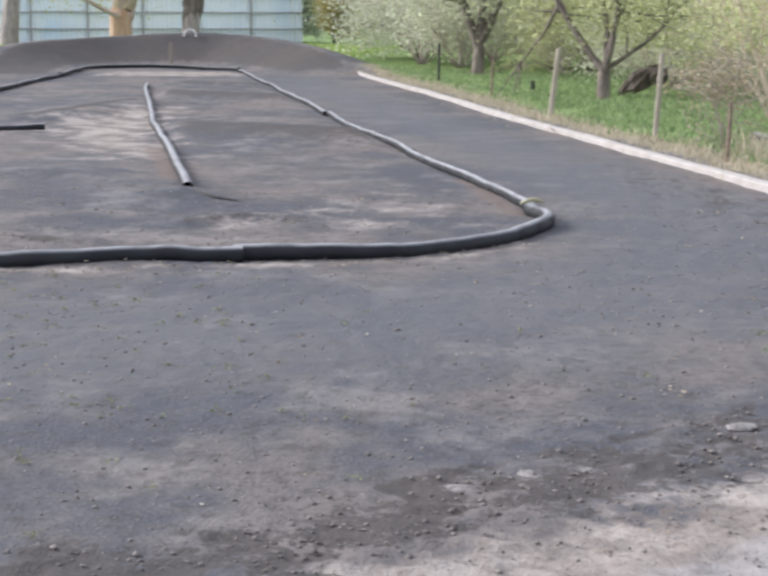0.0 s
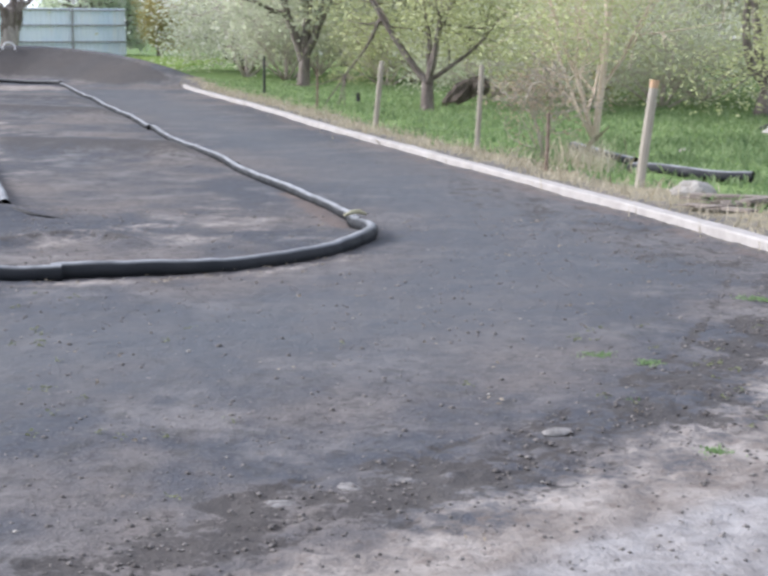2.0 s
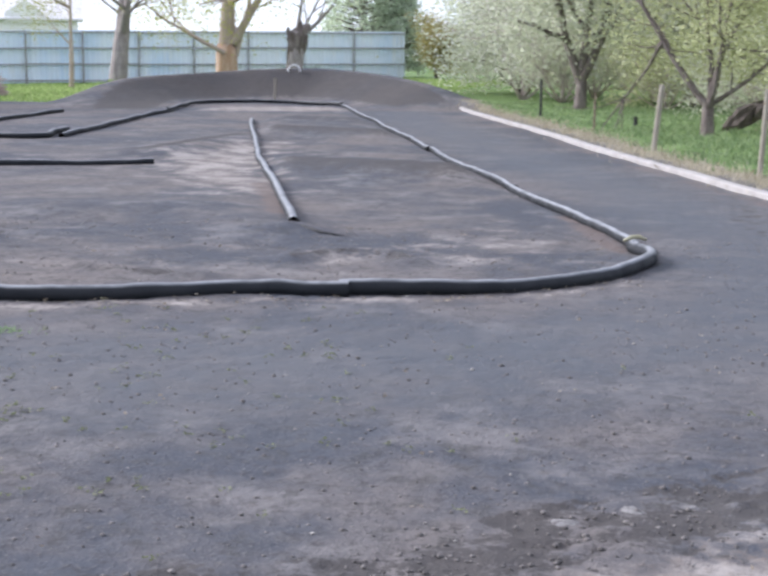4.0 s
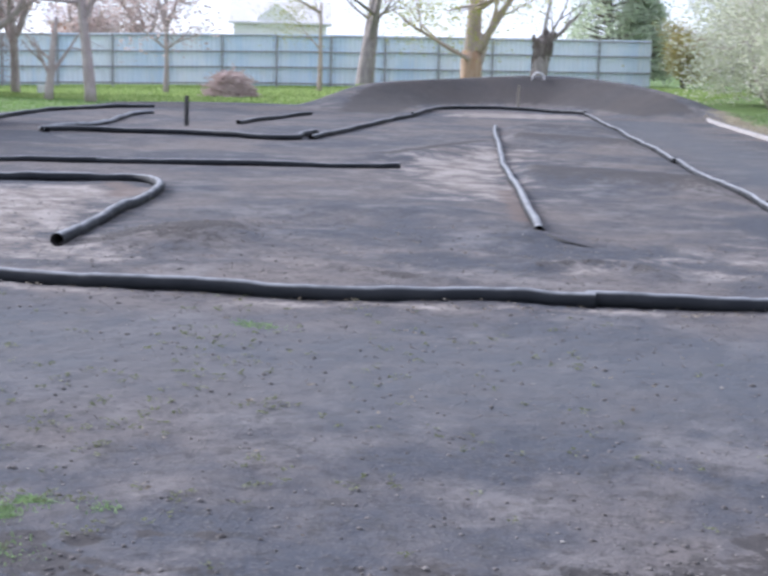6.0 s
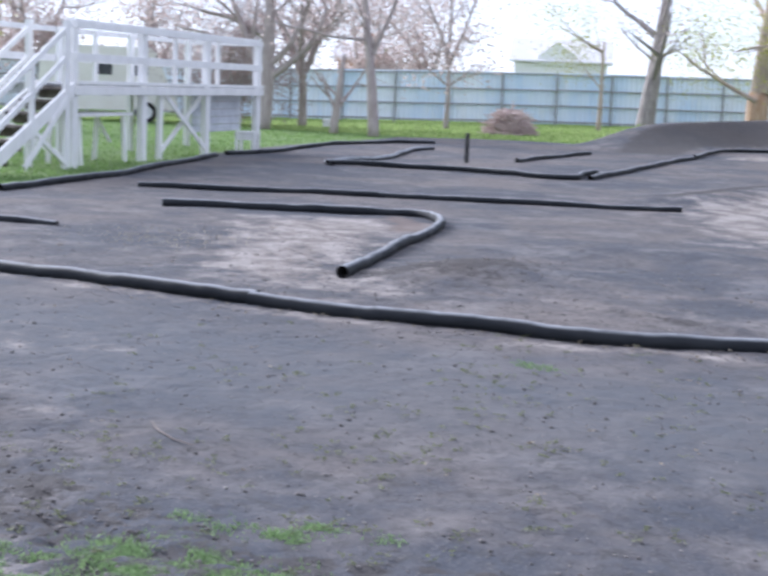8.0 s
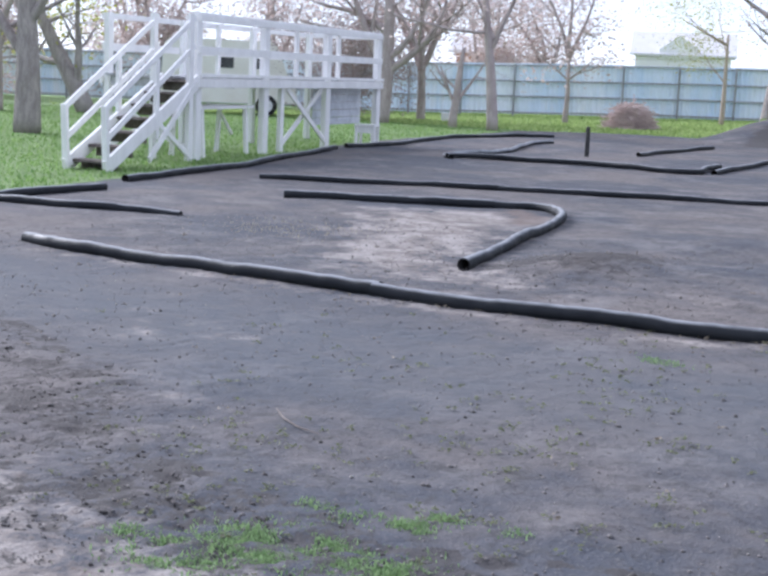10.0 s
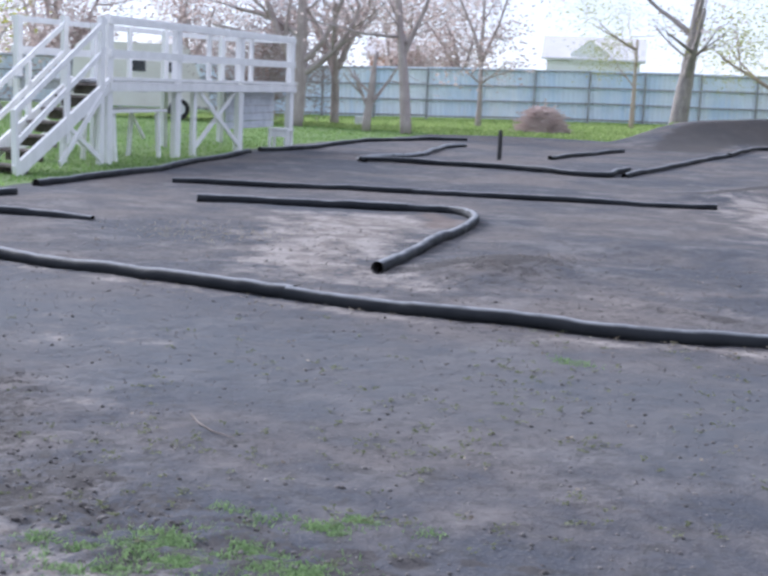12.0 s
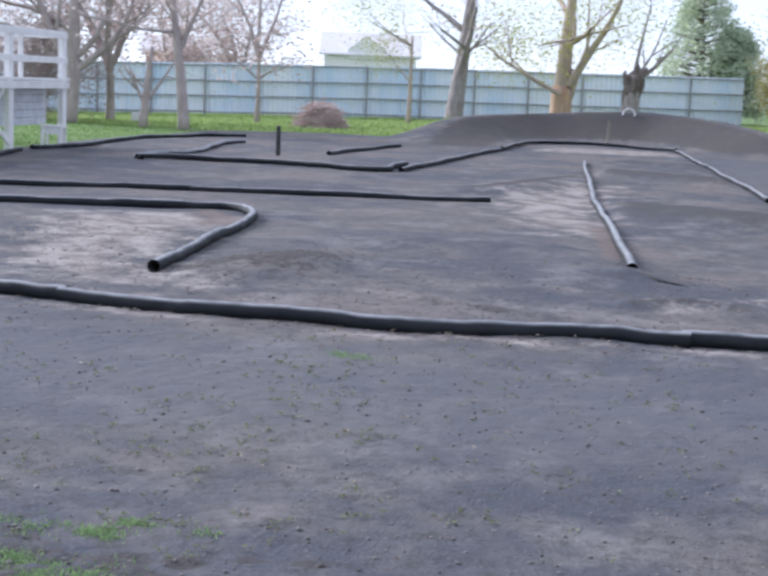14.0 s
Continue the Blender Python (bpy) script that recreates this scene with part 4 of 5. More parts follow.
def leaf_mesh(name, centres, size, mat, seed, flat=0.5):
    """Many small folded leaves round the given places."""
    rng = np.random.default_rng(seed)
    c = np.asarray(centres, float)
    n = len(c)
    a = rng.normal(0, 1, (n, 3))
    a[:, 2] *= flat
    a /= np.linalg.norm(a, axis=1)[:, None]
    t = rng.normal(0, 1, (n, 3))
    s = np.cross(a, t)
    s /= np.linalg.norm(s, axis=1)[:, None] + 1e-9
    nn = np.cross(a, s)
    k = size * rng.uniform(0.6, 1.35, (n, 1))
    v = np.stack([c - a * k, c + s * k * 0.5 + nn * k * 0.15, c + a * k, c - s * k * 0.5 + nn * k * 0.15], 1).reshape(-1, 3)
    f = np.arange(4 * n).reshape(n, 4)
    return sheet_mesh(name, v, f, mat)


def sheet_mesh(name, v, f, mat):
    me = bpy.data.meshes.new(name)
    me.vertices.add(len(v))
    me.vertices.foreach_set("co", np.ascontiguousarray(v, np.float32).reshape(-1))
    k = f.shape[1]
    me.loops.add(f.size)
    me.loops.foreach_set("vertex_index", np.ascontiguousarray(f, np.int32).reshape(-1))
    me.polygons.add(len(f))
    me.polygons.foreach_set("loop_start", np.arange(0, f.size, k, dtype=np.int32))
    me.materials.append(mat)
    me.update()
    return me


def tree(at, seed, label, stems, leaf=None, leaves=0, spread=0.28, size=0.07, bark=None, split=(2, 4), up=0.12, bend=0.22, droop=0.0, name="tree", blossom=None, group="", category="tree", thin=1.0, sides=9, low=0.25):
    """stems: (way, length, radius) of each stem from the base. Leaves gather round the twig ends."""
    rng = random.Random(seed)
    z = float(height(at[0], at[1])) - 0.05
    root = thing(name, label, category, (at[0], at[1], z), group)
    tips = []
    for i, s in enumerate(stems):
        way, length, radius = s[:3]
        if len(s) > 4 and s[4] == 3:    # short bole that the limbs leave
            top = Vector(way).normalized() * length
            part("trunk", Buf().tube([(0, 0, -0.05), top * 0.15, top * 0.6, top], [radius * 1.35, radius * 1.05, radius * 0.92, radius * 0.8], 12), bark or BARK, root, smooth=True)
            continue
        out = []
        start = Vector(s[3] if len(s) > 3 else (0, 0, 0))
        grow(rng, start, way, length, radius, 0 if len(s) < 5 else s[4], out, tips, bend, split, up, droop)
        b = Buf()
        for pts, rad, level in out:
            if rng.random() < thin or level < 3:
                b.tube(pts, rad, sides if level == 0 else 6 if level == 1 else 4, closed=level == 0)
        part("trunk" if i == 0 and (len(s) < 4) else "limb", b, bark or BARK, root, smooth=True)
    if leaf and leaves and tips:
        r = np.random.default_rng(seed)
        t = np.array([tuple(p) for p in tips])
        c = t[r.integers(0, len(t), leaves)] + r.normal(0, spread, (leaves, 3)) * (1, 1, 0.75)
        c = c[c[:, 2] > low]
        ob = new("crown", leaf_mesh("crown", c, size, leaf, seed + 1))
        ob.parent = root
        if blossom:
            m = leaves // 3
            c = t[r.integers(0, len(t), m)] + r.normal(0, spread * 0.8, (m, 3))
            c = c[c[:, 2] > 0.3]
            ob = new("blossom", leaf_mesh("blossom", c, size * 0.9, blossom, seed + 2))
            ob.parent = root
    return root


LEAF_RUST = leaf_material("yellow_orange_leaves", (0.27, 0.25, 0.09), (0.44, 0.38, 0.16), 0.45)
# orchard side beyond the kerb
tree((1.31, 24.8), 21, "spreading apple tree with fresh green leaves", [((-0.95, 0.1, 1.0), 2.8, 0.07, (0, 0, 0.55), 1), ((0.5, -0.2, 1.0), 2.4, 0.062, (0, 0, 0.55), 1), ((-0.15, 0.5, 1.2), 2.6, 0.06, (0.03, 0, 0.6), 1), ((0.15, -0.3, 1.1), 2.2, 0.05, (0, 0, 0.5), 1), ((0.0, 0.1, 1.0), 0.7, 0.115, (0, 0, 0), 3), ((0.9, 0.3, 0.55), 2.0, 0.045, (0.05, 0, 0.6), 1)], LEAF_APPLE, 30000, 0.38, 0.032, BARK_ORCHARD, split=(3, 5), low=0.95)
tree((3.1, 17.9), 22, "young tree with pale trunk and light green leaves", [((0.06, 0, 1), 3.4, 0.05), ((-0.35, 0, 1), 2.0, 0.035), ((0.75, 0.1, 0.8), 1.6, 0.03, (0.03, 0, 0.65), 1), ((-0.55, -0.1, 1.0), 1.3, 0.025)], LEAF_APPLE, 9500, 0.36, 0.026, BARK_YOUNG, split=(3, 5), low=1.0)
tree((2.15, 15.3), 31, "small dry brown bush by the kerb", [((-0.3, 0, 1), 0.7, 0.012), ((0.1, 0, 1), 0.75, 0.012), ((-0.1, 0.2, 1), 0.75, 0.012), ((-0.5, 0, 0.9), 0.6, 0.01)], LEAF_RUSSET, 1500, 0.1, 0.018, POST_WOOD, split=(3, 4), low=0.03, category="bush")
tree((-1.28, 35.2), 23, "apple tree with thick trunk among the bushes", [((0.05, 0, 1), 0.9, 0.15, (0, 0, 0), 3), ((-0.7, 0.1, 1), 2.6, 0.13, (0, 0, 0.7), 1), ((0.6, 0, 1), 2.6, 0.13, (0, 0, 0.7), 1), ((0, -0.4, 1.2), 2.6, 0.12, (0, 0, 0.8), 1)], LEAF_GREY, 11000, 0.4, 0.06, BARK_ORCHARD, split=(3, 5), low=0.9)
tree((6.9, 24.0), 24, "old fruit tree with grey branches and leaves", [((0.2, 0, 1), 0.8, 0.17, (0, 0, 0), 3), ((-0.9, 0, 0.8), 2.4, 0.09, (0, 0, 0.6), 1), ((0.8, 0.1, 0.9), 2.4, 0.1, (0, 0, 0.6), 1), ((0.0, 0.3, 1.2), 2.4, 0.1, (0, 0, 0.7), 1)], LEAF_GREY, 15000, 0.36, 0.032, BARK_ORCHARD, split=(3, 5), droop=0.03)
tree((8.0, 20.5), 25, "bushy tree with fresh light green leaves", [((-0.5, 0, 1), 2.4, 0.07), ((0.1, 0.2, 1), 2.6, 0.08), ((-0.8, -0.2, 0.8), 2.0, 0.05)], LEAF_APPLE, 14000, 0.36, 0.03, split=(3, 4))
tree((5.2, 30.5), 26, "apple tree with fresh leaves in the orchard", [((0.05, 0, 1), 0.9, 0.17, (0, 0, 0), 3), ((-0.8, 0.1, 0.9), 2.6, 0.11, (0, 0, 0.7), 1), ((0.7, 0, 0.9), 2.6, 0.11, (0, 0, 0.7), 1), ((0, 0.4, 1.2), 2.6, 0.11, (0, 0, 0.7), 1)], LEAF_APPLE, 10000, 0.42, 0.075, split=(3, 5), blossom=BLOSSOM)
tree((1.6, 38.0), 27, "blossoming plum tree in the orchard", [((-0.5, 0, 1), 3.0, 0.12), ((0.45, 0, 1), 3.0, 0.12), ((0, 0.3, 1), 3.2, 0.12)], LEAF_GREY, 9000, 0.45, 0.09, split=(3, 5), blossom=BLOSSOM)
tree((-3.5, 45.6), 28, "white blossoming bush near the fence end", [((-0.5, 0, 0.9), 2.6, 0.07), ((0.45, 0, 1), 2.8, 0.07), ((0, 0.3, 1), 2.6, 0.07), ((0.8, -0.1, 0.7), 2.2, 0.06), ((-0.8, -0.2, 0.7), 2.0, 0.05)], LEAF_GREY, 16000, 0.45, 0.06, split=(3, 5), low=0.05, blossom=BLOSSOM, category="bush")
tree((-4.2, 52.5), 29, "white blossoming bush near the fence end", [((-0.5, 0, 0.9), 2.6, 0.07), ((0.45, 0, 1), 2.9, 0.07), ((0, 0.3, 1), 2.7, 0.07), ((0.8, -0.1, 0.7), 2.2, 0.06)], LEAF_GREY, 16000, 0.45, 0.062, split=(3, 5), low=0.05, blossom=BLOSSOM, category="bush")
tree((-8.2, 58.6), 30, "yellow-green bush at the end of the fence", [((-0.1, 0, 1), 1.5, 0.05), ((0.4, 0, 1), 1.5, 0.05), ((0.1, -0.4, 0.8), 1.3, 0.04), ((0.5, 0.1, 0.9), 1.3, 0.04)], LEAF_RUST, 12000, 0.24, 0.055, split=(3, 4), category="bush")
for i, (x, y) in enumerate([(10.5, 34), (6.5, 44), (14.5, 42), (-0.5, 52), (9, 56), (18, 52), (3, 64), (-6, 70), (13, 68), (24, 62), (12.5, 27)]):
    tree((x, y), 40 + i, "orchard tree with pale spring leaves", [((0.05, 0, 1), 1.0, 0.16, (0, 0, 0), 3), ((-0.7, 0.1, 0.9), 2.8, 0.11, (0, 0, 0.8), 1), ((0.7, 0, 0.9), 2.8, 0.11, (0, 0, 0.8), 1), ((0, 0.4, 1.2), 3.0, 0.11, (0, 0, 0.8), 1)], (LEAF_GREY, LEAF_APPLE)[i % 2], 2800, 0.5, 0.1, split=(3, 4), low=1.1, blossom=BLOSSOM if i % 3 == 0 else None, group="orchard trees")

for i in range(14):
    x = -2.6 + i * 2.9
    y = 53 + 5 * math.sin(i * 1.7) + (6 if i % 2 else 0)
    if i in (4, 8):
        continue
    tree((x, y), 140 + i, "tall pale spring bush behind the orchard", [((-0.5, 0, 0.9), 2.8, 0.08), ((0.45, 0, 1), 3.0, 0.08), ((0, 0.3, 1), 3.2, 0.08), ((0.8, -0.1, 0.7), 2.4, 0.06), ((-0.8, -0.2, 0.7), 2.4, 0.06)], (LEAF_GREY, LEAF_APPLE, LEAF_GREY)[i % 3], 3000, 0.6, 0.1, BARK_LIGHT, split=(3, 4), low=1.2, blossom=BLOSSOM if i % 2 == 0 else None, group="orchard hedge", category="bush")
for i, (x, y) in enumerate([(-3.2, 41.5), (-1.2, 43.5), (0.6, 41.0), (3.4, 43.0)]):
    tree((x, y), 170 + i, "white blossoming bush along the orchard edge", [((-0.5, 0, 0.9), 2.2, 0.06), ((0.45, 0, 1), 2.4, 0.06), ((0, 0.3, 1), 2.4, 0.06), ((0.8, -0.1, 0.7), 2.0, 0.05)], LEAF_GREY, 9000, 0.42, 0.056, BARK_LIGHT, split=(3, 4), low=0.35, blossom=BLOSSOM, group="orchard edge bushes", category="bush")

for i, (x, y, s_) in enumerate([(2.9, 29.5, 0.8), (4.4, 27.6, 0.8), (5.7, 26.4, 0.7), (8.7, 24.6, 0.8), (9.7, 27.4, 1.0), (7.3, 29.8, 1.0), (3.7, 33.5, 1.0), (0.8, 36.5, 0.9), (-1.9, 39.0, 0.9), (6.1, 34.6, 1.1), (10.6, 31.6, 1.1), (8.3, 38.5, 1.2)]):
    tree((x, y), 210 + i, "low tangled orchard shrub with grey twigs and young leaves", [((-0.6, 0, 0.8), 1.9 * s_, 0.04), ((0.55, 0, 0.9), 2.0 * s_, 0.04), ((0, 0.4, 1), 2.1 * s_, 0.045), ((0.9, -0.1, 0.5), 1.6 * s_, 0.03), ((-0.9, -0.2, 0.5), 1.6 * s_, 0.03), ((0.1, -0.4, 1), 1.8 * s_, 0.035)], (LEAF_GREY, LEAF_APPLE, LEAF_GREY)[i % 3], 11000, 0.32, 0.031, BARK_LIGHT, split=(3, 4), low=0.12, blossom=BLOSSOM if i % 4 == 1 else None, group="orchard shrubs", category="shrub")

# row in front of the sheet fence
tree((-16.22, 43.1), 61, "tall leaning grey-barked tree by the fence", [((0.15, 0.1, 1), 4.6, 0.32), ((-0.9, 0.1, 0.5), 1.6, 0.045, (0.25, 0, 2.5), 1), ((0.7, 0, 0.6), 1.3, 0.04, (0.36, 0, 2.5), 1)], BUDS, 500, 0.3, 0.06, bend=0.1, up=0.05, thin=0.45, bark=BARK_MID)
orange_base_tree = tree((-13.2, 45.2), 62, "tall tree with pale trunk, orange base and ivy leaves", [((0.0, 0, 1), 5.2, 0.34), ((0.75, 0, 1.0), 3.4, 0.15, (0.25, -0.1, 1.6), 1), ((-1.0, -0.1, 0.5), 2.6, 0.09, (0.05, -0.35, 1.3), 1), ((0.3, 0.1, 1.0), 2.2, 0.1, (0.3, 0, 1.2), 1)], LEAF_YELLOW, 11000, 0.75, 0.042, BARK_PALE, bend=0.07, up=0.05, thin=0.45)
# sleeve that colours the lowest 1.6 m of the trunk orange
part("orange_base", Buf().tube([(0, 0, 0), (0.0, 0, 0.7), (0.0, 0, 1.25), (0.0, 0, 1.6)], [0.38, 0.36, 0.35, 0.3], 14), ORANGE_TRUNK, orange_base_tree, "orange lower trunk", smooth=True)
pollard = tree((-10.9, 44.8), 63, "dark pollarded tree stump with thin new shoots", [((0.1, 0, 1), 2.0, 0.3, (0, 0, 0), 3), ((0.25, 0, 1.0), 2.4, 0.07, (0.15, 0, 1.9), 1), ((0.9, 0, 0.6), 1.6, 0.09, (0.2, 0, 1.75), 1), ((0.55, 0.1, 0.9), 2.0, 0.05, (0.25, 0, 1.9), 1)], None, bend=0.1, split=(1, 2), bark=BARK_MID)
b = Buf()
b.tube([(0.08, 0, 1.0), (0.1, 0, 1.25), (0.14, 0, 1.5), (0.18, 0, 1.7), (0.22, 0, 1.9), (0.26, 0, 2.08)], [0.24, 0.26, 0.29, 0.33, 0.31, 0.18], 14)
b.tube([(0.2, 0, 1.75), (0.42, -0.1, 1.95), (0.55, -0.1, 2.15)], [0.17, 0.13, 0.06], 9)
b.tube([(0.15, 0, 1.7), (-0.08, -0.1, 1.9), (-0.12, -0.1, 2.08)], [0.15, 0.1, 0.05], 9)
b.tube([(0.25, 0, 1.9), (0.3, -0.05, 2.3)], [0.14, 0.05], 8)
rng = random.Random(4)
b.v = [(x + rng.gauss(0, 0.03), y + rng.gauss(0, 0.03), z + rng.gauss(0, 0.04)) for x, y, z in b.v]
part("knob", b, BARK_ORCHARD, pollard)
tree((-20.75, 32.0), 64, "small dead tree snag on the lawn", [((0.1, 0, 1), 2.2, 0.13), ((-0.6, 0, 1), 1.1, 0.05, (0.02, 0, 0.7), 1), ((-0.8, 0, 0.6), 1.0, 0.04, (0.05, 0, 1.1), 1)], None, bend=0.1, split=(1, 2), bark=BARK_LIGHT)
tree((-19.3, 31.7), 65, "bare grey tree on the lawn before the fence", [((-0.06, 0, 1), 4.4, 0.16), ((0.5, 0.1, 1), 2.2, 0.07, (-0.1, 0, 2.2), 1), ((-0.5, 0, 1), 1.8, 0.06, (-0.1, 0, 2.4), 1)], BUDS, 500, 0.3, 0.05, bend=0.08, thin=0.45, bark=BARK_LIGHT)
tree((-22.95, 42.3), 66, "bare forked tree before the fence", [((0.0, 0, 1), 2.3, 0.11), ((-0.3, 0, 1), 2.6, 0.08, (0, 0, 2.15), 1), ((0.35, 0, 1), 2.6, 0.08, (0, 0, 2.15), 1), ((0.05, 0, 1), 2.8, 0.08, (0, 0, 2.2), 1)], BUDS, 1500, 0.35, 0.07, bend=0.12, split=(3, 4), thin=0.45, bark=BARK_LIGHT)
tree((-19.85, 48.2), 67, "slender sapling with sparse yellow leaves", [((0.0, 0, 1), 3.3, 0.1), ((-0.9, 0, 0.3), 1.8, 0.05, (0, 0, 2.9), 1), ((-0.6, 0, 0.6), 1.2, 0.03, (0, 0, 1.6), 1)], LEAF_YELLOW, 2600, 0.45, 0.04, BARK_PALE, bend=0.08, split=(2, 3), low=0.3)
tree((-23.6, 32.6), 68, "large leaning bare tree behind the stand", [((0.2, 0.05, 1), 4.4, 0.26), ((-0.5, 0, 1), 3.2, 0.14, (0.15, 0, 1.5), 1), ((0.9, 0.1, 0.7), 2.4, 0.1, (0.3, 0, 1.9), 1), ((-0.1, 0, 1), 3.4, 0.13, (0.1, 0, 1.2), 1)], BUDS, 2500, 0.4, 0.06, bend=0.13, split=(3, 4), thin=0.45, bark=BARK_LIGHT)

# beyond the fence and behind the stand
for i, (x, y) in enumerate([(-25.4, 33.4), (-26.4, 34.8), (-27.6, 36.2)]):
    tree((x, y), 230 + i, "dense brown leafless thicket behind the stand", [((-0.4, 0, 1), 2.3, 0.05), ((0.35, 0, 1), 2.5, 0.05), ((0, 0.3, 1), 2.6, 0.05), ((-0.7, 0, 0.8), 1.9, 0.04), ((0.6, -0.1, 0.9), 2.0, 0.04)], BROWN_BUDS, 4200, 0.32, 0.045, BARK_MID, split=(3, 4), low=0.2, group="thickets behind the stand", category="bush")
tree((-25.2, 37.0), 69, "bare tree behind the stand with reddish buds", [((0.0, 0, 1), 4.0, 0.15), ((-0.6, 0, 1), 3.0, 0.12, (0, 0, 1.6), 1), ((0.6, 0, 1), 3.0, 0.12, (0, 0, 1.8), 1)], BUDS, 3000, 0.45, 0.07, split=(3, 4), thin=0.45, bark=BARK_LIGHT)
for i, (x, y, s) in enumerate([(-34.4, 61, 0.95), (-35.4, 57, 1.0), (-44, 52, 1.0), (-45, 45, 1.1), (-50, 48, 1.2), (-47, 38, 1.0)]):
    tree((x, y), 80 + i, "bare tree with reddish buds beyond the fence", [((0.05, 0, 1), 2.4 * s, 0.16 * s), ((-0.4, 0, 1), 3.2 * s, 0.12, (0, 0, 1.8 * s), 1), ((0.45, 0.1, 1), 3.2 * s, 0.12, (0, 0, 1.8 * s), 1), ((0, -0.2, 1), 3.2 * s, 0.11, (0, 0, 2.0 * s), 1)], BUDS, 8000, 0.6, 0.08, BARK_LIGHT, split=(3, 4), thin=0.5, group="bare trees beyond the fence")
tree((-20.7, 17.5), 91, "thick grey tree trunk on the lawn by the stairs", [((0.0, 0, 1), 4.2, 0.27), ((0.7, 0.2, 0.9), 2.2, 0.1, (0, 0, 2.0), 1), ((-0.7, 0, 0.9), 2.0, 0.09, (0, 0, 2.1), 1)], LEAF_YELLOW, 900, 0.4, 0.06, bend=0.06, bark=BARK_MID)
tree((-28.4, 26.0), 92, "leaning dark tree on the far lawn", [((-0.35, -0.28, 1), 3.8, 0.27), ((0.2, 0, 1), 2.4, 0.12, (-0.2, -0.2, 0.9), 1)], LEAF_YELLOW, 1200, 0.5, 0.07, bend=0.1, bark=BARK_MID)
tree((-29.5, 23.8), 93, "grey tree trunk on the far lawn", [((0.0, 0, 1), 4.2, 0.24), ((0.5, 0.2, 0.9), 2.4, 0.1, (0, 0, 1.8), 1)], LEAF_YELLOW, 1500, 0.5, 0.07, bend=0.1, bark=BARK_LIGHT)
for i, (x, y, s) in enumerate([(-42, 30, 1.0), (-46, 24, 1.1), (-38, 20, 0.9), (-52, 34, 1.2), (-56, 26, 1.2), (-36, 12, 1.0), (-60, 40, 1.2)]):
    tree((x, y), 100 + i, "far tree with thin yellow spring leaves", [((0.05, 0, 1), 2.2 * s, 0.18 * s), ((-0.4, 0, 1), 3.2 * s, 0.12, (0, 0, 1.6 * s), 1), ((0.45, 0.1, 1), 3.2 * s, 0.12, (0, 0, 1.6 * s), 1)], LEAF_YELLOW, 2600, 0.55, 0.1, split=(3, 4), group="far lawn trees")


def conifer(at, tall, wide, seed, label):
    rng = random.Random(seed)
    r = np.random.default_rng(seed)
    root = thing("conifer", label, "tree", (at[0], at[1], 0))
    b = Buf()
    b.tube([(0, 0, -0.1), (0.05, 0, tall * 0.5), (0, 0, tall)], [0.2, 0.12, 0.02], 8)
    cs = []
    for k in range(240):
        f = rng.uniform(0.08, 1)
        a = rng.uniform(0, 2 * math.pi)
        reach = wide * (1 - f) ** 0.45 * rng.uniform(0.7, 1.1) + 0.1
        z = tall * f
        tip = Vector((math.cos(a) * reach, math.sin(a) * reach, z + 0.25 * reach))
        b.tube([(0, 0, z), tuple(tip * 0.6 + Vector((0, 0, z * 0.4))), tuple(tip)], [0.03, 0.02, 0.006], 4, closed=False)
        u = r.uniform(0.72, 1.04, 34)[:, None]
        cs.append(np.array((0, 0, z)) * (1 - u) + np.array(tip) * u + r.normal(0, 0.2, (34, 3)))
    part("trunk", b, BARK, root)
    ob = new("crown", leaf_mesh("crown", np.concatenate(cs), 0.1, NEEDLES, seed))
    ob.parent = root


conifer((-13.0, 67.0), 6.4, 2.3, 5, "dense green conifer beyond the fence")
conifer((-11.5, 67.6), 4.5, 1.6, 6, "rounded green conifer beyond the fence")


# ---- orchard edge: posts, tubes, rock, boards, log ----
def fence_post(at, tall, r, mat, label, lean=(0, 0), cap=None):
    root = thing("fence_post", label, "post", (at[0], at[1], float(height(*at))), "orchard edge posts")
    top = (lean[0] * tall, lean[1] * tall, tall)
    part("shaft", Buf().tube([(0, 0, -0.15), (top[0] * 0.5 + 0.006, top[1] * 0.5, tall * 0.5), top], [r, r * 0.97, r * 0.92], 10), mat, root, smooth=False)
    if cap:
        part("cap", Buf().tube([(top[0] * 0.93, top[1] * 0.93, tall * 0.93), (top[0] * 1.005, top[1], tall * 1.005)], [r * 0.97, r * 0.95], 10), cap, root, "orange painted post end")


fence_post((-1.93, 30.85), 0.8, 0.03, DARK_POST, "thin dark fence post at the orchard edge")
fence_post((0.37, 20.3), 0.92, 0.042, POST_WOOD, "leaning grey wooden fence post in the grass", (0.11, 0))
fence_post((1.5, 16.35), 0.95, 0.032, POST_WOOD, "slim wooden fence post in the grass", (0.05, 0))
fence_post((2.0, 14.05), 0.56, 0.02, RUST, "short rusty iron stake in dry grass", (0.02, 0))
fence_post((2.6, 12.5), 0.92, 0.043, POST_WOOD, "stout pale fence post with orange top", (0.12, 0), ORANGE_END)
fence_post((3.25, 10.7), 0.46, 0.018, RUST, "thin rusty iron stake at the kerb", (0.15, 0))
fence_post((-0.6, 25.0), 0.7, 0.022, RUST, "thin rusty iron stake in the grass", (0.01, 0))
fence_post((0.1, 27.5), 0.2, 0.04, DARK_POST, "short dark stump of a post")


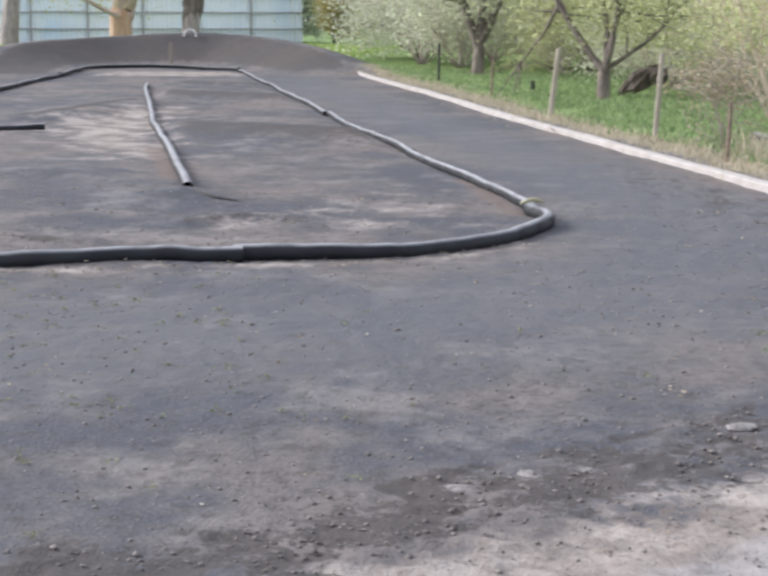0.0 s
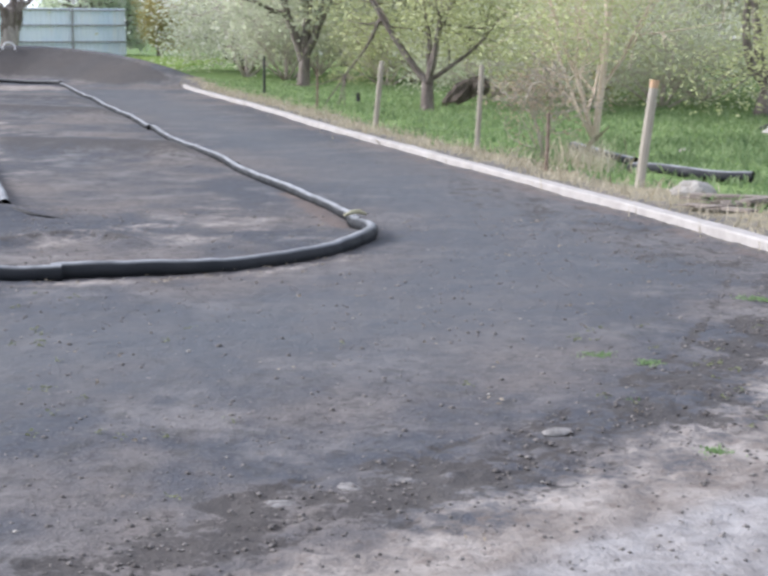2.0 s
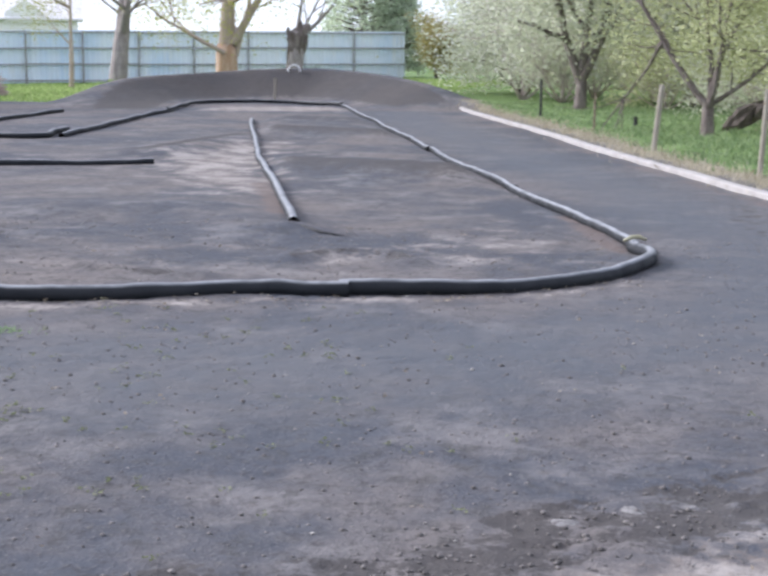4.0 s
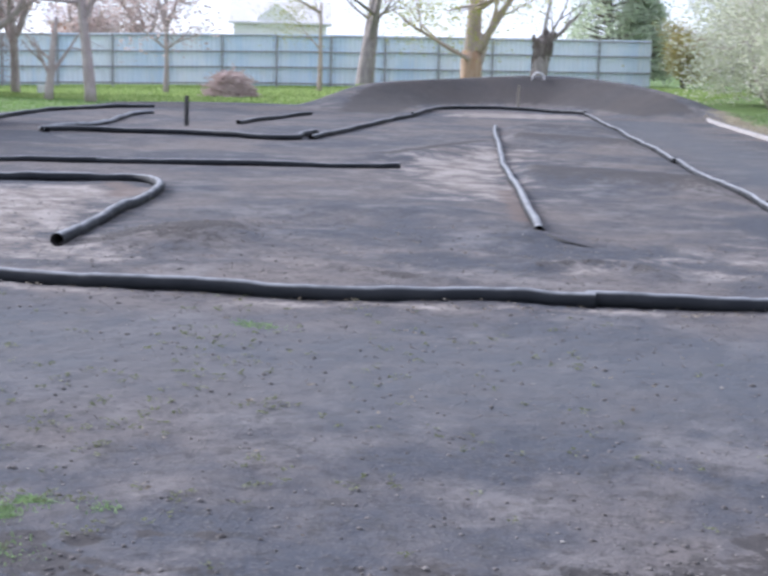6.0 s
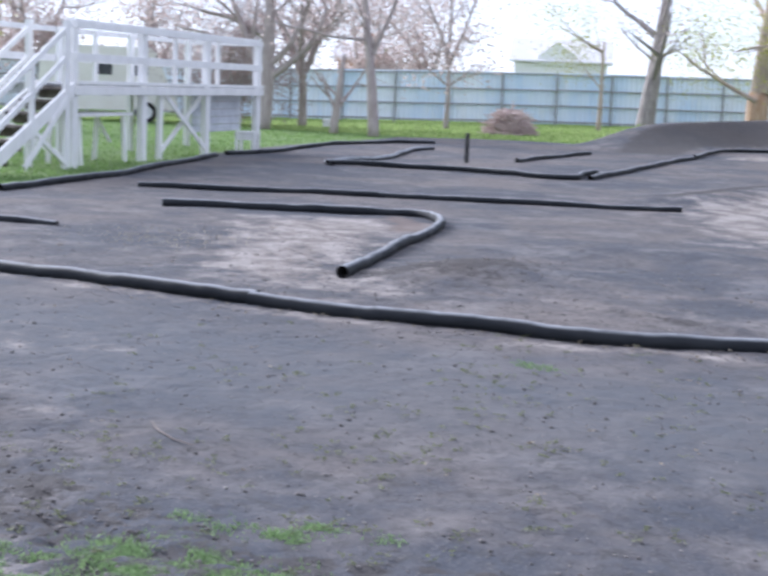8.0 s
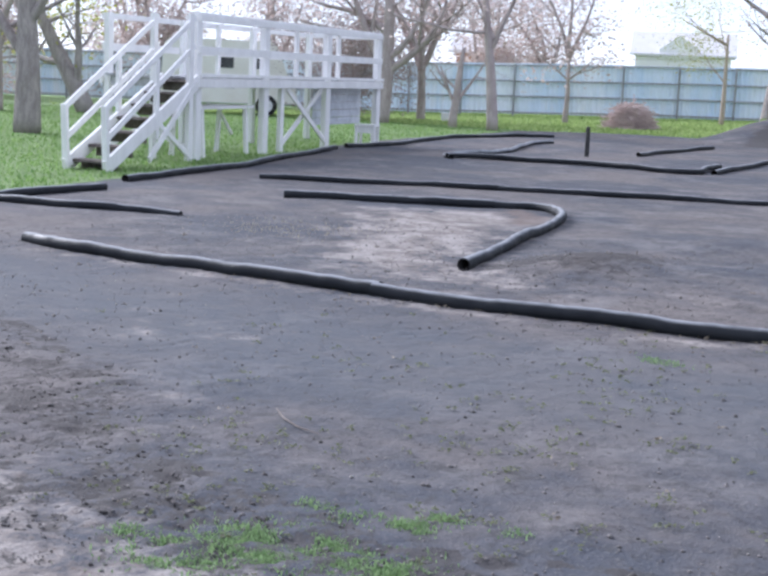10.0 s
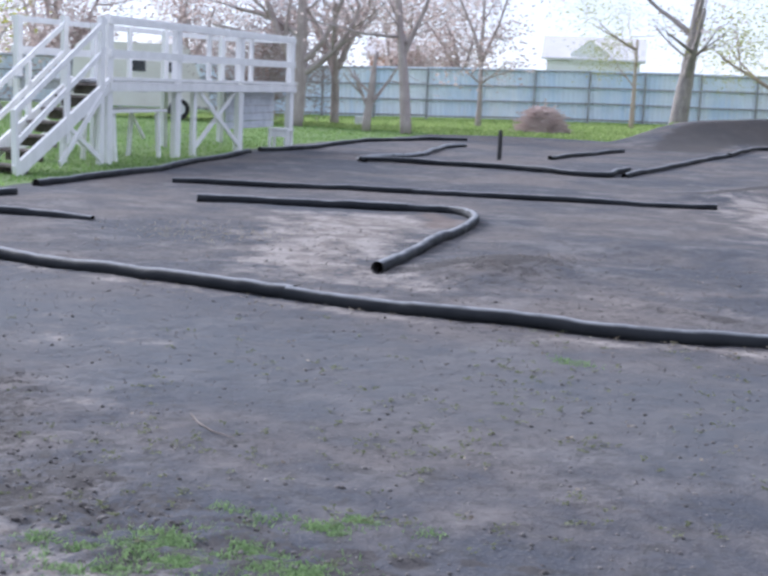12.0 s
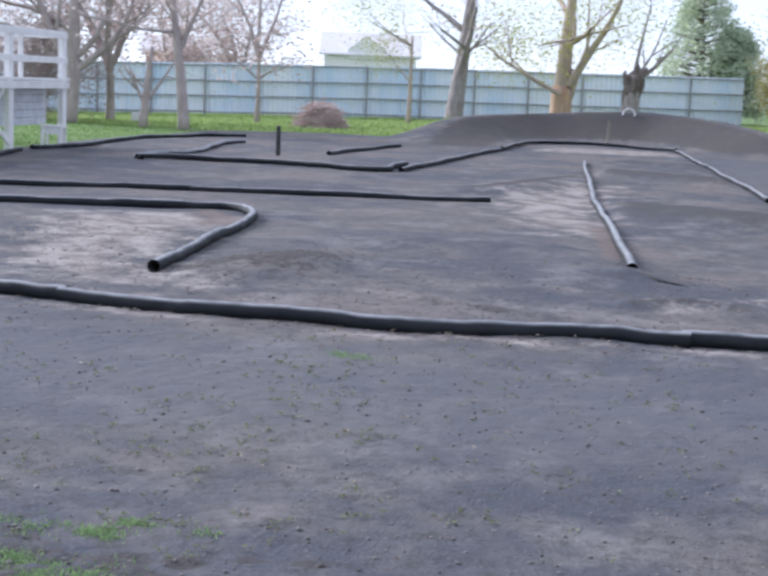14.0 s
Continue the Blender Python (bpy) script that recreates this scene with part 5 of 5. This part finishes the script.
def lying_tube(pts, label, seed):
    zs = [float(height(x, y)) + h for x, y, h in pts]
    return drain_pipe([(x, y, z) for (x, y, h), z in zip(pts, zs)], label, seed, 0.1, r=0.052, name="spare_pipe", group="spare pipes", on_ground=False)


lying_tube([(2.62, 16.5, 0.06), (2.8, 15.7, 0.055), (3.02, 14.85, 0.05)], "spare black drain pipe lying in the grass", 31)
lying_tube([(2.9, 14.4, 0.05), (3.02, 13.85, 0.05), (3.2, 13.38, 0.05), (3.45, 13.05, 0.05), (3.7, 12.86, 0.05)], "curved spare black drain pipe lying in the grass", 32)


def rock(at, size, seed, label):
    rng = random.Random(seed)
    bm = bmesh.new()
    bmesh.ops.create_icosphere(bm, subdivisions=3 if size[0] > 0.06 else 2, radius=1.0)
    for v in bm.verts:
        n = noise.noise(v.co * 1.3 + Vector((seed, 0, 0))) * 0.3 + noise.noise(v.co * 3.1) * 0.1
        v.co = v.co * (1 + n)
        v.co = Vector((v.co.x * size[0], v.co.y * size[1], max(v.co.z, -0.5) * size[2]))
    me = bpy.data.meshes.new("rock")
    bm.to_mesh(me)
    bm.free()
    me.materials.append(STONE if size[0] > 0.06 else DUSTY_STONE)
    ob = new("rock", me)
    ob.matrix_basis = pose(at[0], at[1], float(height(*at)) + (size[2] * 0.4 if size[0] > 0.06 else -0.004), 0, 0, rng.uniform(0, 360))
    return tagged(ob, label, "rock")


BOARD = plain("brown_grey_board", (0.16, 0.135, 0.115), (0.3, 0.26, 0.23), 5.0, 0.9)
rock((2.93, 11.85), (0.17, 0.13, 0.1), 2, "pale angular limestone block by the kerb")
rock((3.88, 16.4), (0.065, 0.05, 0.04), 9, "small white stone in the grass")
rock((5.75, 18.9), (0.36, 0.22, 0.1), 7, "pale stone lying in the grass")
for i, (x, y, dx, dy, h) in enumerate([(2.85, 11.55, 0.55, -0.35, 0.05), (3.0, 11.2, 0.5, -0.05, 0.03), (2.75, 11.2, 0.35, -0.55, 0.035), (3.1, 10.9, 0.4, 0.25, 0.07)]):
    z = float(height(x, y)) + h
    b = Buf().beam((x, y, z), (x + dx, y + dy, z + 0.02), 0.1, 0.025)
    tagged(part("board", b, BOARD), "weathered grey board scrap lying by the kerb", "board", "board scraps")

rng = random.Random(12)
for i in range(9):
    x, y, a = 2.95 + rng.uniform(-0.25, 0.55), 11.1 + rng.uniform(-0.5, 0.55), rng.uniform(-0.9, 0.5)
    x = max(x, float(np.interp(y, KERB[::-1, 1], KERB[::-1, 0])) + 0.2)
    k = rng.uniform(0.12, 0.3)
    z = float(height(x, y)) + 0.02 + rng.uniform(0, 0.03)
    b = Buf().tube([(x - k * math.cos(a), y - k * math.sin(a), z), (x, y + 0.02, z + 0.01), (x + k * math.cos(a), y + k * math.sin(a), z)], [0.009, 0.008, 0.005], 6)
    tagged(part("stick", b, BOARD, smooth=True), "dry brown stick lying by the kerb", "stick", "dry sticks")
b = Buf()
b.tube([(1.72, 26.3, 0.06), (1.85, 26.33, 0.17), (1.98, 26.36, 0.26), (2.12, 26.4, 0.34), (2.26, 26.43, 0.42), (2.42, 26.45, 0.52)], [0.1, 0.15, 0.17, 0.16, 0.17, 0.1], 12)
b.tube([(2.5, 26.6, 0.35), (2.2, 26.4, 0.55)], [0.08, 0.05], 8)
rng = random.Random(9)
b.v = [(x + rng.gauss(0, 0.03), y + rng.gauss(0, 0.03), z + rng.gauss(0, 0.03)) for x, y, z in b.v]
tagged(part("log", b, BARK), "thick dark fallen log leaning in the grass", "log")
b = Buf()
b.tube([(5.85, 20.4, 0.04), (6.5, 20.4, 0.34), (7.6, 20.5, 0.85)], [0.035, 0.033, 0.025], 8)
tagged(part("fallen_branch", b, DARK_POST, smooth=True), "dark bare branch propped in the grass", "branch")


# ---- brush pile ----
def brush_pile(at, wide, tall, n, seed):
    rng = np.random.default_rng(seed)
    b = Buf()
    for i in range(n):
        u = rng.uniform(0, 1) ** 0.6
        a = rng.uniform(0, 2 * math.pi)
        c = np.array((math.cos(a) * u * wide, math.sin(a) * u * wide * 0.8, 0))
        c[2] = rng.uniform(0.03, 1) * tall * (1 - u ** 4) + 0.03
        d = rng.normal(0, 1, 3) * (1, 1, 0.35)
        d /= np.linalg.norm(d)
        k = rng.uniform(0.15, 0.42)
        b.tube([tuple(c - d * k), tuple(c + rng.normal(0, 0.05, 3)), tuple(c + d * k)], [0.014, 0.012, 0.005], 4, closed=False)
    b.v = [(x, y, max(z, 0.0)) for x, y, z in b.v]
    ob = part("brush_pile", b, TWIG)
    ob.matrix_basis = Matrix.Translation((at[0], at[1], float(height(*at))))
    tagged(ob, "heap of cut reddish brushwood on the lawn", "brush pile", kind="stuff")


brush_pile((-18.75, 38.6), 0.68, 0.72, 1300, 4)
b = Buf().box((0, 0, 0.15), (0.4, 0.3, 0.3), 0.4)
ob = part("white_box", b, PALE_PLASTIC)
ob.matrix_basis = Matrix.Translation((-24.5, 37.5, float(height(-24.5, 37.5))))
tagged(ob, "small white plastic box on the lawn", "box")


# ---- van and houses far off ----
def van(at, turn):
    root = thing("van", "cream white van parked behind the stand", "van", pose(*at, 0, 0, turn))
    b = Buf()
    prof = [(-2.3, 0.35), (-2.35, 0.9), (-2.25, 2.1), (-2.05, 2.25), (0.95, 2.25), (1.15, 2.1), (1.45, 1.3), (1.72, 0.95), (1.8, 0.4)]
    n = len(prof)
    b.add([(x, y, z) for y in (-0.85, 0.85) for x, z in prof], [tuple(range(n)), tuple(range(2 * n - 1, n - 1, -1))] + [(i, n + i, n + (i + 1) % n, (i + 1) % n) for i in range(n)])
    part("body", b, VAN_PAINT, root)
    for x in (-0.42, 0.64):
        for y in (-0.862, 0.862):
            part("window", Buf().box((x, y, 1.57), (0.5, 0.02, 0.32)), DARK_GLASS, root)
    part("windscreen", Buf().beam((1.3, 0, 1.72), (1.32, 0, 1.68), 1.4, 0.5), DARK_GLASS, root)
    for x in (-1.5, 0.85):
        for y in (-0.8, 0.8):
            w = part("wheel", Buf().tube([(x, y - 0.1, 0.32), (x, y + 0.1, 0.32)], [0.32, 0.32], 18), TYRE, root)
            part("rim", Buf().tube([(x, y - 0.11, 0.32), (x, y + 0.11, 0.32)], [0.19, 0.19], 14), PALE_PLASTIC, w)


van((-29.35, 33.0, float(height(-29.35, 33.0))), 43)


def house(at, turn, wide, deep, wall, roof, wall_mat, label, windows=3):
    root = thing("house", label, "house", pose(*at, 0, 0, turn))
    part("wall", Buf().box((0, 0, wall / 2), (wide, deep, wall)), wall_mat, root)
    b = Buf()
    o = 0.35
    x, y = wide / 2 + o, deep / 2 + o
    z = wall - 0.12
    b.add([(-x, -y, z), (x, -y, z), (x, y, z), (-x, y, z), (-x, 0, z + roof), (x, 0, z + roof), (-x, -y, z + 0.12), (x, -y, z + 0.12), (x, y, z + 0.12), (-x, y, z + 0.12), (-x, 0, z + roof + 0.12), (x, 0, z + roof + 0.12)],
          [(0, 1, 5, 4), (2, 3, 4, 5), (6, 10, 11, 7), (8, 11, 10, 9), (0, 6, 7, 1), (2, 8, 9, 3), (0, 4, 10, 6), (3, 9, 10, 4), (1, 7, 11, 5), (2, 5, 11, 8)])
    part("roof", b, HOUSE_ROOF, root)
    for s in (-1, 1):
        g_ = Buf().add([(s * wide / 2, -deep / 2, wall - 0.02), (s * wide / 2, deep / 2, wall - 0.02), (s * wide / 2, 0, wall + roof - 0.35), (s * (wide / 2 - 0.2), -deep / 2, wall - 0.02), (s * (wide / 2 - 0.2), deep / 2, wall - 0.02), (s * (wide / 2 - 0.2), 0, wall + roof - 0.35)],
                       [(0, 1, 2), (3, 5, 4), (0, 3, 4, 1), (1, 4, 5, 2), (2, 5, 3, 0)])
        part("gable", g_, wall_mat, root)
    if wall_mat is BRICK_RED:
        part("chimney", Buf().box((wide * 0.2, 0.2, wall + roof), (0.5, 0.5, 1.0)), BRICK_RED, root)
    for i in range(windows):
        w = part("window", Buf().box((-wide / 2 + wide * (i + 0.5) / windows, -deep / 2 - 0.02, wall * 0.55), (1.0, 0.08, 1.2)), PALE_PLASTIC, root)
        part("pane", Buf().box((-wide / 2 + wide * (i + 0.5) / windows, -deep / 2 - 0.07, wall * 0.55), (0.8, 0.02, 1.0)), DARK_GLASS, w)
    return root


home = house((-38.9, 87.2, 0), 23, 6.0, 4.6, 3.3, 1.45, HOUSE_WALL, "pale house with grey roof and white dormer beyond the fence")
part("dormer", Buf().add([(x, y, z) for y in (-2.5, 0.4) for x, z in ((-1.5, 3.0), (1.0, 3.0), (1.0, 3.6), (-0.25, 4.5), (-1.5, 3.6))], [(4, 3, 2, 1, 0), (5, 6, 7, 8, 9)] + [(i, (i + 1) % 5, 5 + (i + 1) % 5, 5 + i) for i in range(5)]), HOUSE_WALL, home, "white gabled dormer")
house((-43.6, 69.5, 0), 25, 2.2, 3.0, 2.8, 0.9, BRICK_RED, "small orange brick outhouse beyond the fence", 1)
house((3.5, 78.0, 0), 0, 18.0, 6.0, 2.6, 2.2, HOUSE_WALL, "white house behind the orchard trees", 4)


# ---- grass, straw, weeds, crumbs ----
def blades(name, n, area, tall, mat, seed, label, category, keep, wide=0.012):
    """Single bent blades strewn over an area where keep(x, y) allows."""
    rng = np.random.default_rng(seed)
    x0, x1, y0, y1 = area
    x, y = rng.uniform(x0, x1, n), rng.uniform(y0, y1, n)
    ok = rng.uniform(0, 1, n) < keep(x, y)
    x, y = x[ok], y[ok]
    n = len(x)
    z = height(x, y)
    a = rng.uniform(0, 2 * np.pi, n)
    h = tall * rng.uniform(0.35, 1.2, n)
    lean = rng.normal(0, 0.45, (n, 2)) * h[:, None]
    w = wide * rng.uniform(0.6, 1.4, n)
    dx, dy = np.cos(a) * w, np.sin(a) * w
    base = np.stack([x, y, z - 0.005], 1)
    s = np.stack([dx, dy, 0 * dx], 1)
    mid = base + np.stack([lean[:, 0] * 0.35, lean[:, 1] * 0.35, h * 0.6], 1)
    tip = base + np.stack([lean[:, 0], lean[:, 1], h], 1)
    v = np.stack([base - s, base + s, mid + s * 0.7, tip, mid - s * 0.7], 1).reshape(-1, 3)
    f = np.arange(5 * n).reshape(n, 5)
    ob = new(name, sheet_mesh(name, v, f, mat))
    return tagged(ob, label, category, kind="stuff")


def orchard_keep(x, y):
    v = verge_side(x, y)
    return np.clip((v - 0.5) / 0.8, 0, 1) * np.clip(14 / np.maximum(y, 8), 0.12, 1) * (0.55 + 0.45 * bumps(x, y, 0.9)) * (near_line(x, y, [(2.5, 15.6), (2.85, 13.8), (3.3, 12.4), (3.9, 12.1)])[0] > 0.1)


def lawn_keep(x, y):
    return (zone(x, y)[3] > 0.6) * (verge_side(x, y) < -3) * 0.9


blades("orchard_grass", 240000, (-4, 14, 8.5, 40), 0.09, GRASS_DEEP, 1, "lush green orchard grass beyond the kerb", "grass", orchard_keep, 0.014)
blades("dry_grass", 45000, (-4.5, 4.5, 7.5, 35), 0.1, STRAW, 2, "pale dry grass along the kerb", "grass", lambda x, y: np.exp(-((verge_side(x, y) - 0.5) / 0.35) ** 2), 0.005)
blades("dry_tuft", 1300, (2.1, 3.1, 13.6, 16.2), 0.3, STRAW, 3, "tall dry grass tuft between posts", "grass", lambda x, y: np.exp(-(((x - 2.45) / 0.25) ** 2 + ((y - 14.6) / 0.8) ** 2)), 0.005)
blades("lawn_grass", 120000, (-34, -10.2, 8.3, 34), 0.055, GRASS_LAWN, 4, "short green lawn beside the stand", "grass", lambda x, y: lawn_keep(x, y) * np.clip(16 / np.maximum(np.hypot(x, y), 12), 0, 1), 0.011)
blades("far_lawn_grass", 90000, (-38, -4, 33, 59), 0.1, GRASS, 5, "short bright green lawn before the fence", "grass", lawn_keep, 0.03)


CLUMPS = [(-2.6, 3.16, 0.13), (-2.42, 3.2, 0.2), (-2.14, 3.22, 0.11), (-2.33, 3.59, 0.08), (-2.26, 3.72, 0.06), (-2.52, 3.6, 0.06), (-2.67, 3.58, 0.05), (-2.04, 3.74, 0.05), (-2.63, 2.9, 0.14), (-2.72, 3.02, 0.1), (-2.9, 3.0, 0.06), (1.28, 5.5, 0.05), (2.25, 7.5, 0.07), (1.22, 6.19, 0.05), (1.42, 6.05, 0.04), (1.41, 4.81, 0.05), (-2.87, 6.57, 0.1)]


def near_patch(x, y):
    k = sum(np.exp(-(((x - a) / r) ** 2 + ((y - b_) / (0.75 * r)) ** 2)) for a, b_, r in CLUMPS)
    return np.clip(k * (0.6 + 1.1 * bumps(x, y, 7)), 0, 1)


blades("grass_patch", 1600000, (-4.8, 2.5, 2.5, 7.8), 0.016, GRASS_FRESH, 6, "small clumps of fresh grass on bare earth", "grass", near_patch, 0.0032)


blades("dry_infield_grass", 2400, (-8.8, -6.8, 8.6, 10.6), 0.03, STRAW, 7, "thin dry grass on the pale infield", "grass", lambda x, y: np.exp(-(((x + 7.7) / 0.5) ** 2 + ((y - 9.5) / 0.5) ** 2)), 0.0025)


def weed_keep(x, y):
    c = 0.5 + 0.5 * bumps(x, y, 2.3)
    area = np.exp(-(((x + 2.6) / 1.4) ** 2 + ((y - 5.4) / 1.7) ** 2)) + 0.8 * np.exp(-(((x + 3.0) / 1.2) ** 2 + ((y - 3.7) / 0.6) ** 2)) + 0.5 * np.exp(-(((x - 1.6) / 0.5) ** 2 + ((y - 5.6) / 0.9) ** 2))
    return np.clip(area * c ** 2, 0, 1)


def tufts(name, n, area, keep, mat, seed, label, size, count):
    """Small flat rosettes of leaves."""
    rng = np.random.default_rng(seed)
    x0, x1, y0, y1 = area
    x, y = rng.uniform(x0, x1, n), rng.uniform(y0, y1, n)
    ok = rng.uniform(0, 1, n) < keep(x, y)
    x, y = np.repeat(x[ok], count), np.repeat(y[ok], count)
    x, y = x + rng.normal(0, size, len(x)), y + rng.normal(0, size, len(x))
    c = np.stack([x, y, height(x, y) + rng.uniform(0.004, 0.018, len(x))], 1)
    ob = new(name, leaf_mesh(name, c, size * 0.55, mat, seed, 0.25))
    return tagged(ob, label, "weeds", kind="stuff")


tufts("weeds", 6500, (-6, 3, 2.6, 8), weed_keep, WEED, 11, "scattered small weeds on the packed earth", 0.014, 9)
tufts("leaf_litter", 5000, (-8, 3, 2.6, 11), lambda x, y: 0.04 + 0.9 * np.exp(-((near_line(x, y, [(-6, 6.95), (-2.4, 7.5), (-1, 7.9), (0, 8.5)])[0] - 0.1) / 0.14) ** 2), LITTER, 12, "scattered dry leaves and straw on the track", 0.018, 3)


def crumbs(name, n, area, keep, size, seed, label, mat):
    """Angular little clods and stones."""
    rng = np.random.default_rng(seed)
    x0, x1, y0, y1 = area
    x, y = rng.uniform(x0, x1, n), rng.uniform(y0, y1, n)
    ok = rng.uniform(0, 1, n) < keep(x, y)
    x, y = x[ok], y[ok]
    n = len(x)
    k = np.minimum(size * rng.lognormal(0, 0.4, n), size * 2.2)
    c = np.stack([x, y, height(x, y) + k * 0.15], 1)
    octa = np.array([(1, 0, 0), (0, 1, 0), (-1, 0, 0), (0, -1, 0), (0, 0, 0.7), (0, 0, -0.7)], float)
    v = c[:, None, :] + octa[None] * k[:, None, None] * rng.uniform(0.6, 1.3, (n, 6, 1))
    f = np.array([(0, 1, 4), (1, 2, 4), (2, 3, 4), (3, 0, 4), (1, 0, 5), (2, 1, 5), (3, 2, 5), (0, 3, 5)])
    f = (f[None] + 6 * np.arange(n)[:, None, None]).reshape(-1, 3)
    ob = new(name, sheet_mesh(name, v.reshape(-1, 3), f, mat))
    return tagged(ob, label, "clods", kind="stuff")


crumbs("earth_crumbs", 60000, (-9, 3.5, 2.4, 11), lambda x, y: np.clip(0.2 + 0.8 * zone(x, y)[1] + 0.18 * zone(x, y)[0], 0, 1), 0.0056, 13, "loose crumbs of dark earth on the track", CLOD)
crumbs("clods", 14000, (-6, 2.6, 2.4, 8.0), lambda x, y: np.clip(1.3 * zone(x, y)[1] - 0.25, 0, 1) * (bumps(x, y, 3.3) > 0.0), 0.007, 17, "dark clods of loose earth beside the track", CLOD_DARK)
crumbs("pebbles", 2600, (-9, 3.5, 2.4, 11), lambda x, y: 0.3 + 0 * x, 0.0045, 14, "scattered pale pebbles on the track", STONE)
for i, (x, y, s) in enumerate([(-1.25, 5.93, 0.02), (-0.61, 5.98, 0.018), (-3.4, 3.8, 0.018), (-0.17, 4.14, 0.03), (0.0, 4.28, 0.04), (0.2, 4.44, 0.04), (0.36, 4.51, 0.03), (0.9, 5.04, 0.045), (0.64, 4.6, 0.02), (0.57, 4.79, 0.018)]):
    rock((x, y), (s * 1.3, s * 0.9, s * 0.28), 60 + i, "flat pale stone pressed into the earth")

b = Buf()
pts = [(-3.55, 4.42), (-3.43, 4.32), (-3.3, 4.25), (-3.18, 4.23)]
b.tube([(x, y, float(height(x, y)) + 0.012) for x, y in pts], [0.0025, 0.0036, 0.0032, 0.0016], 6)
tagged(part("stick", b, BOARD), "thin curved dry stick on the packed earth", "stick")
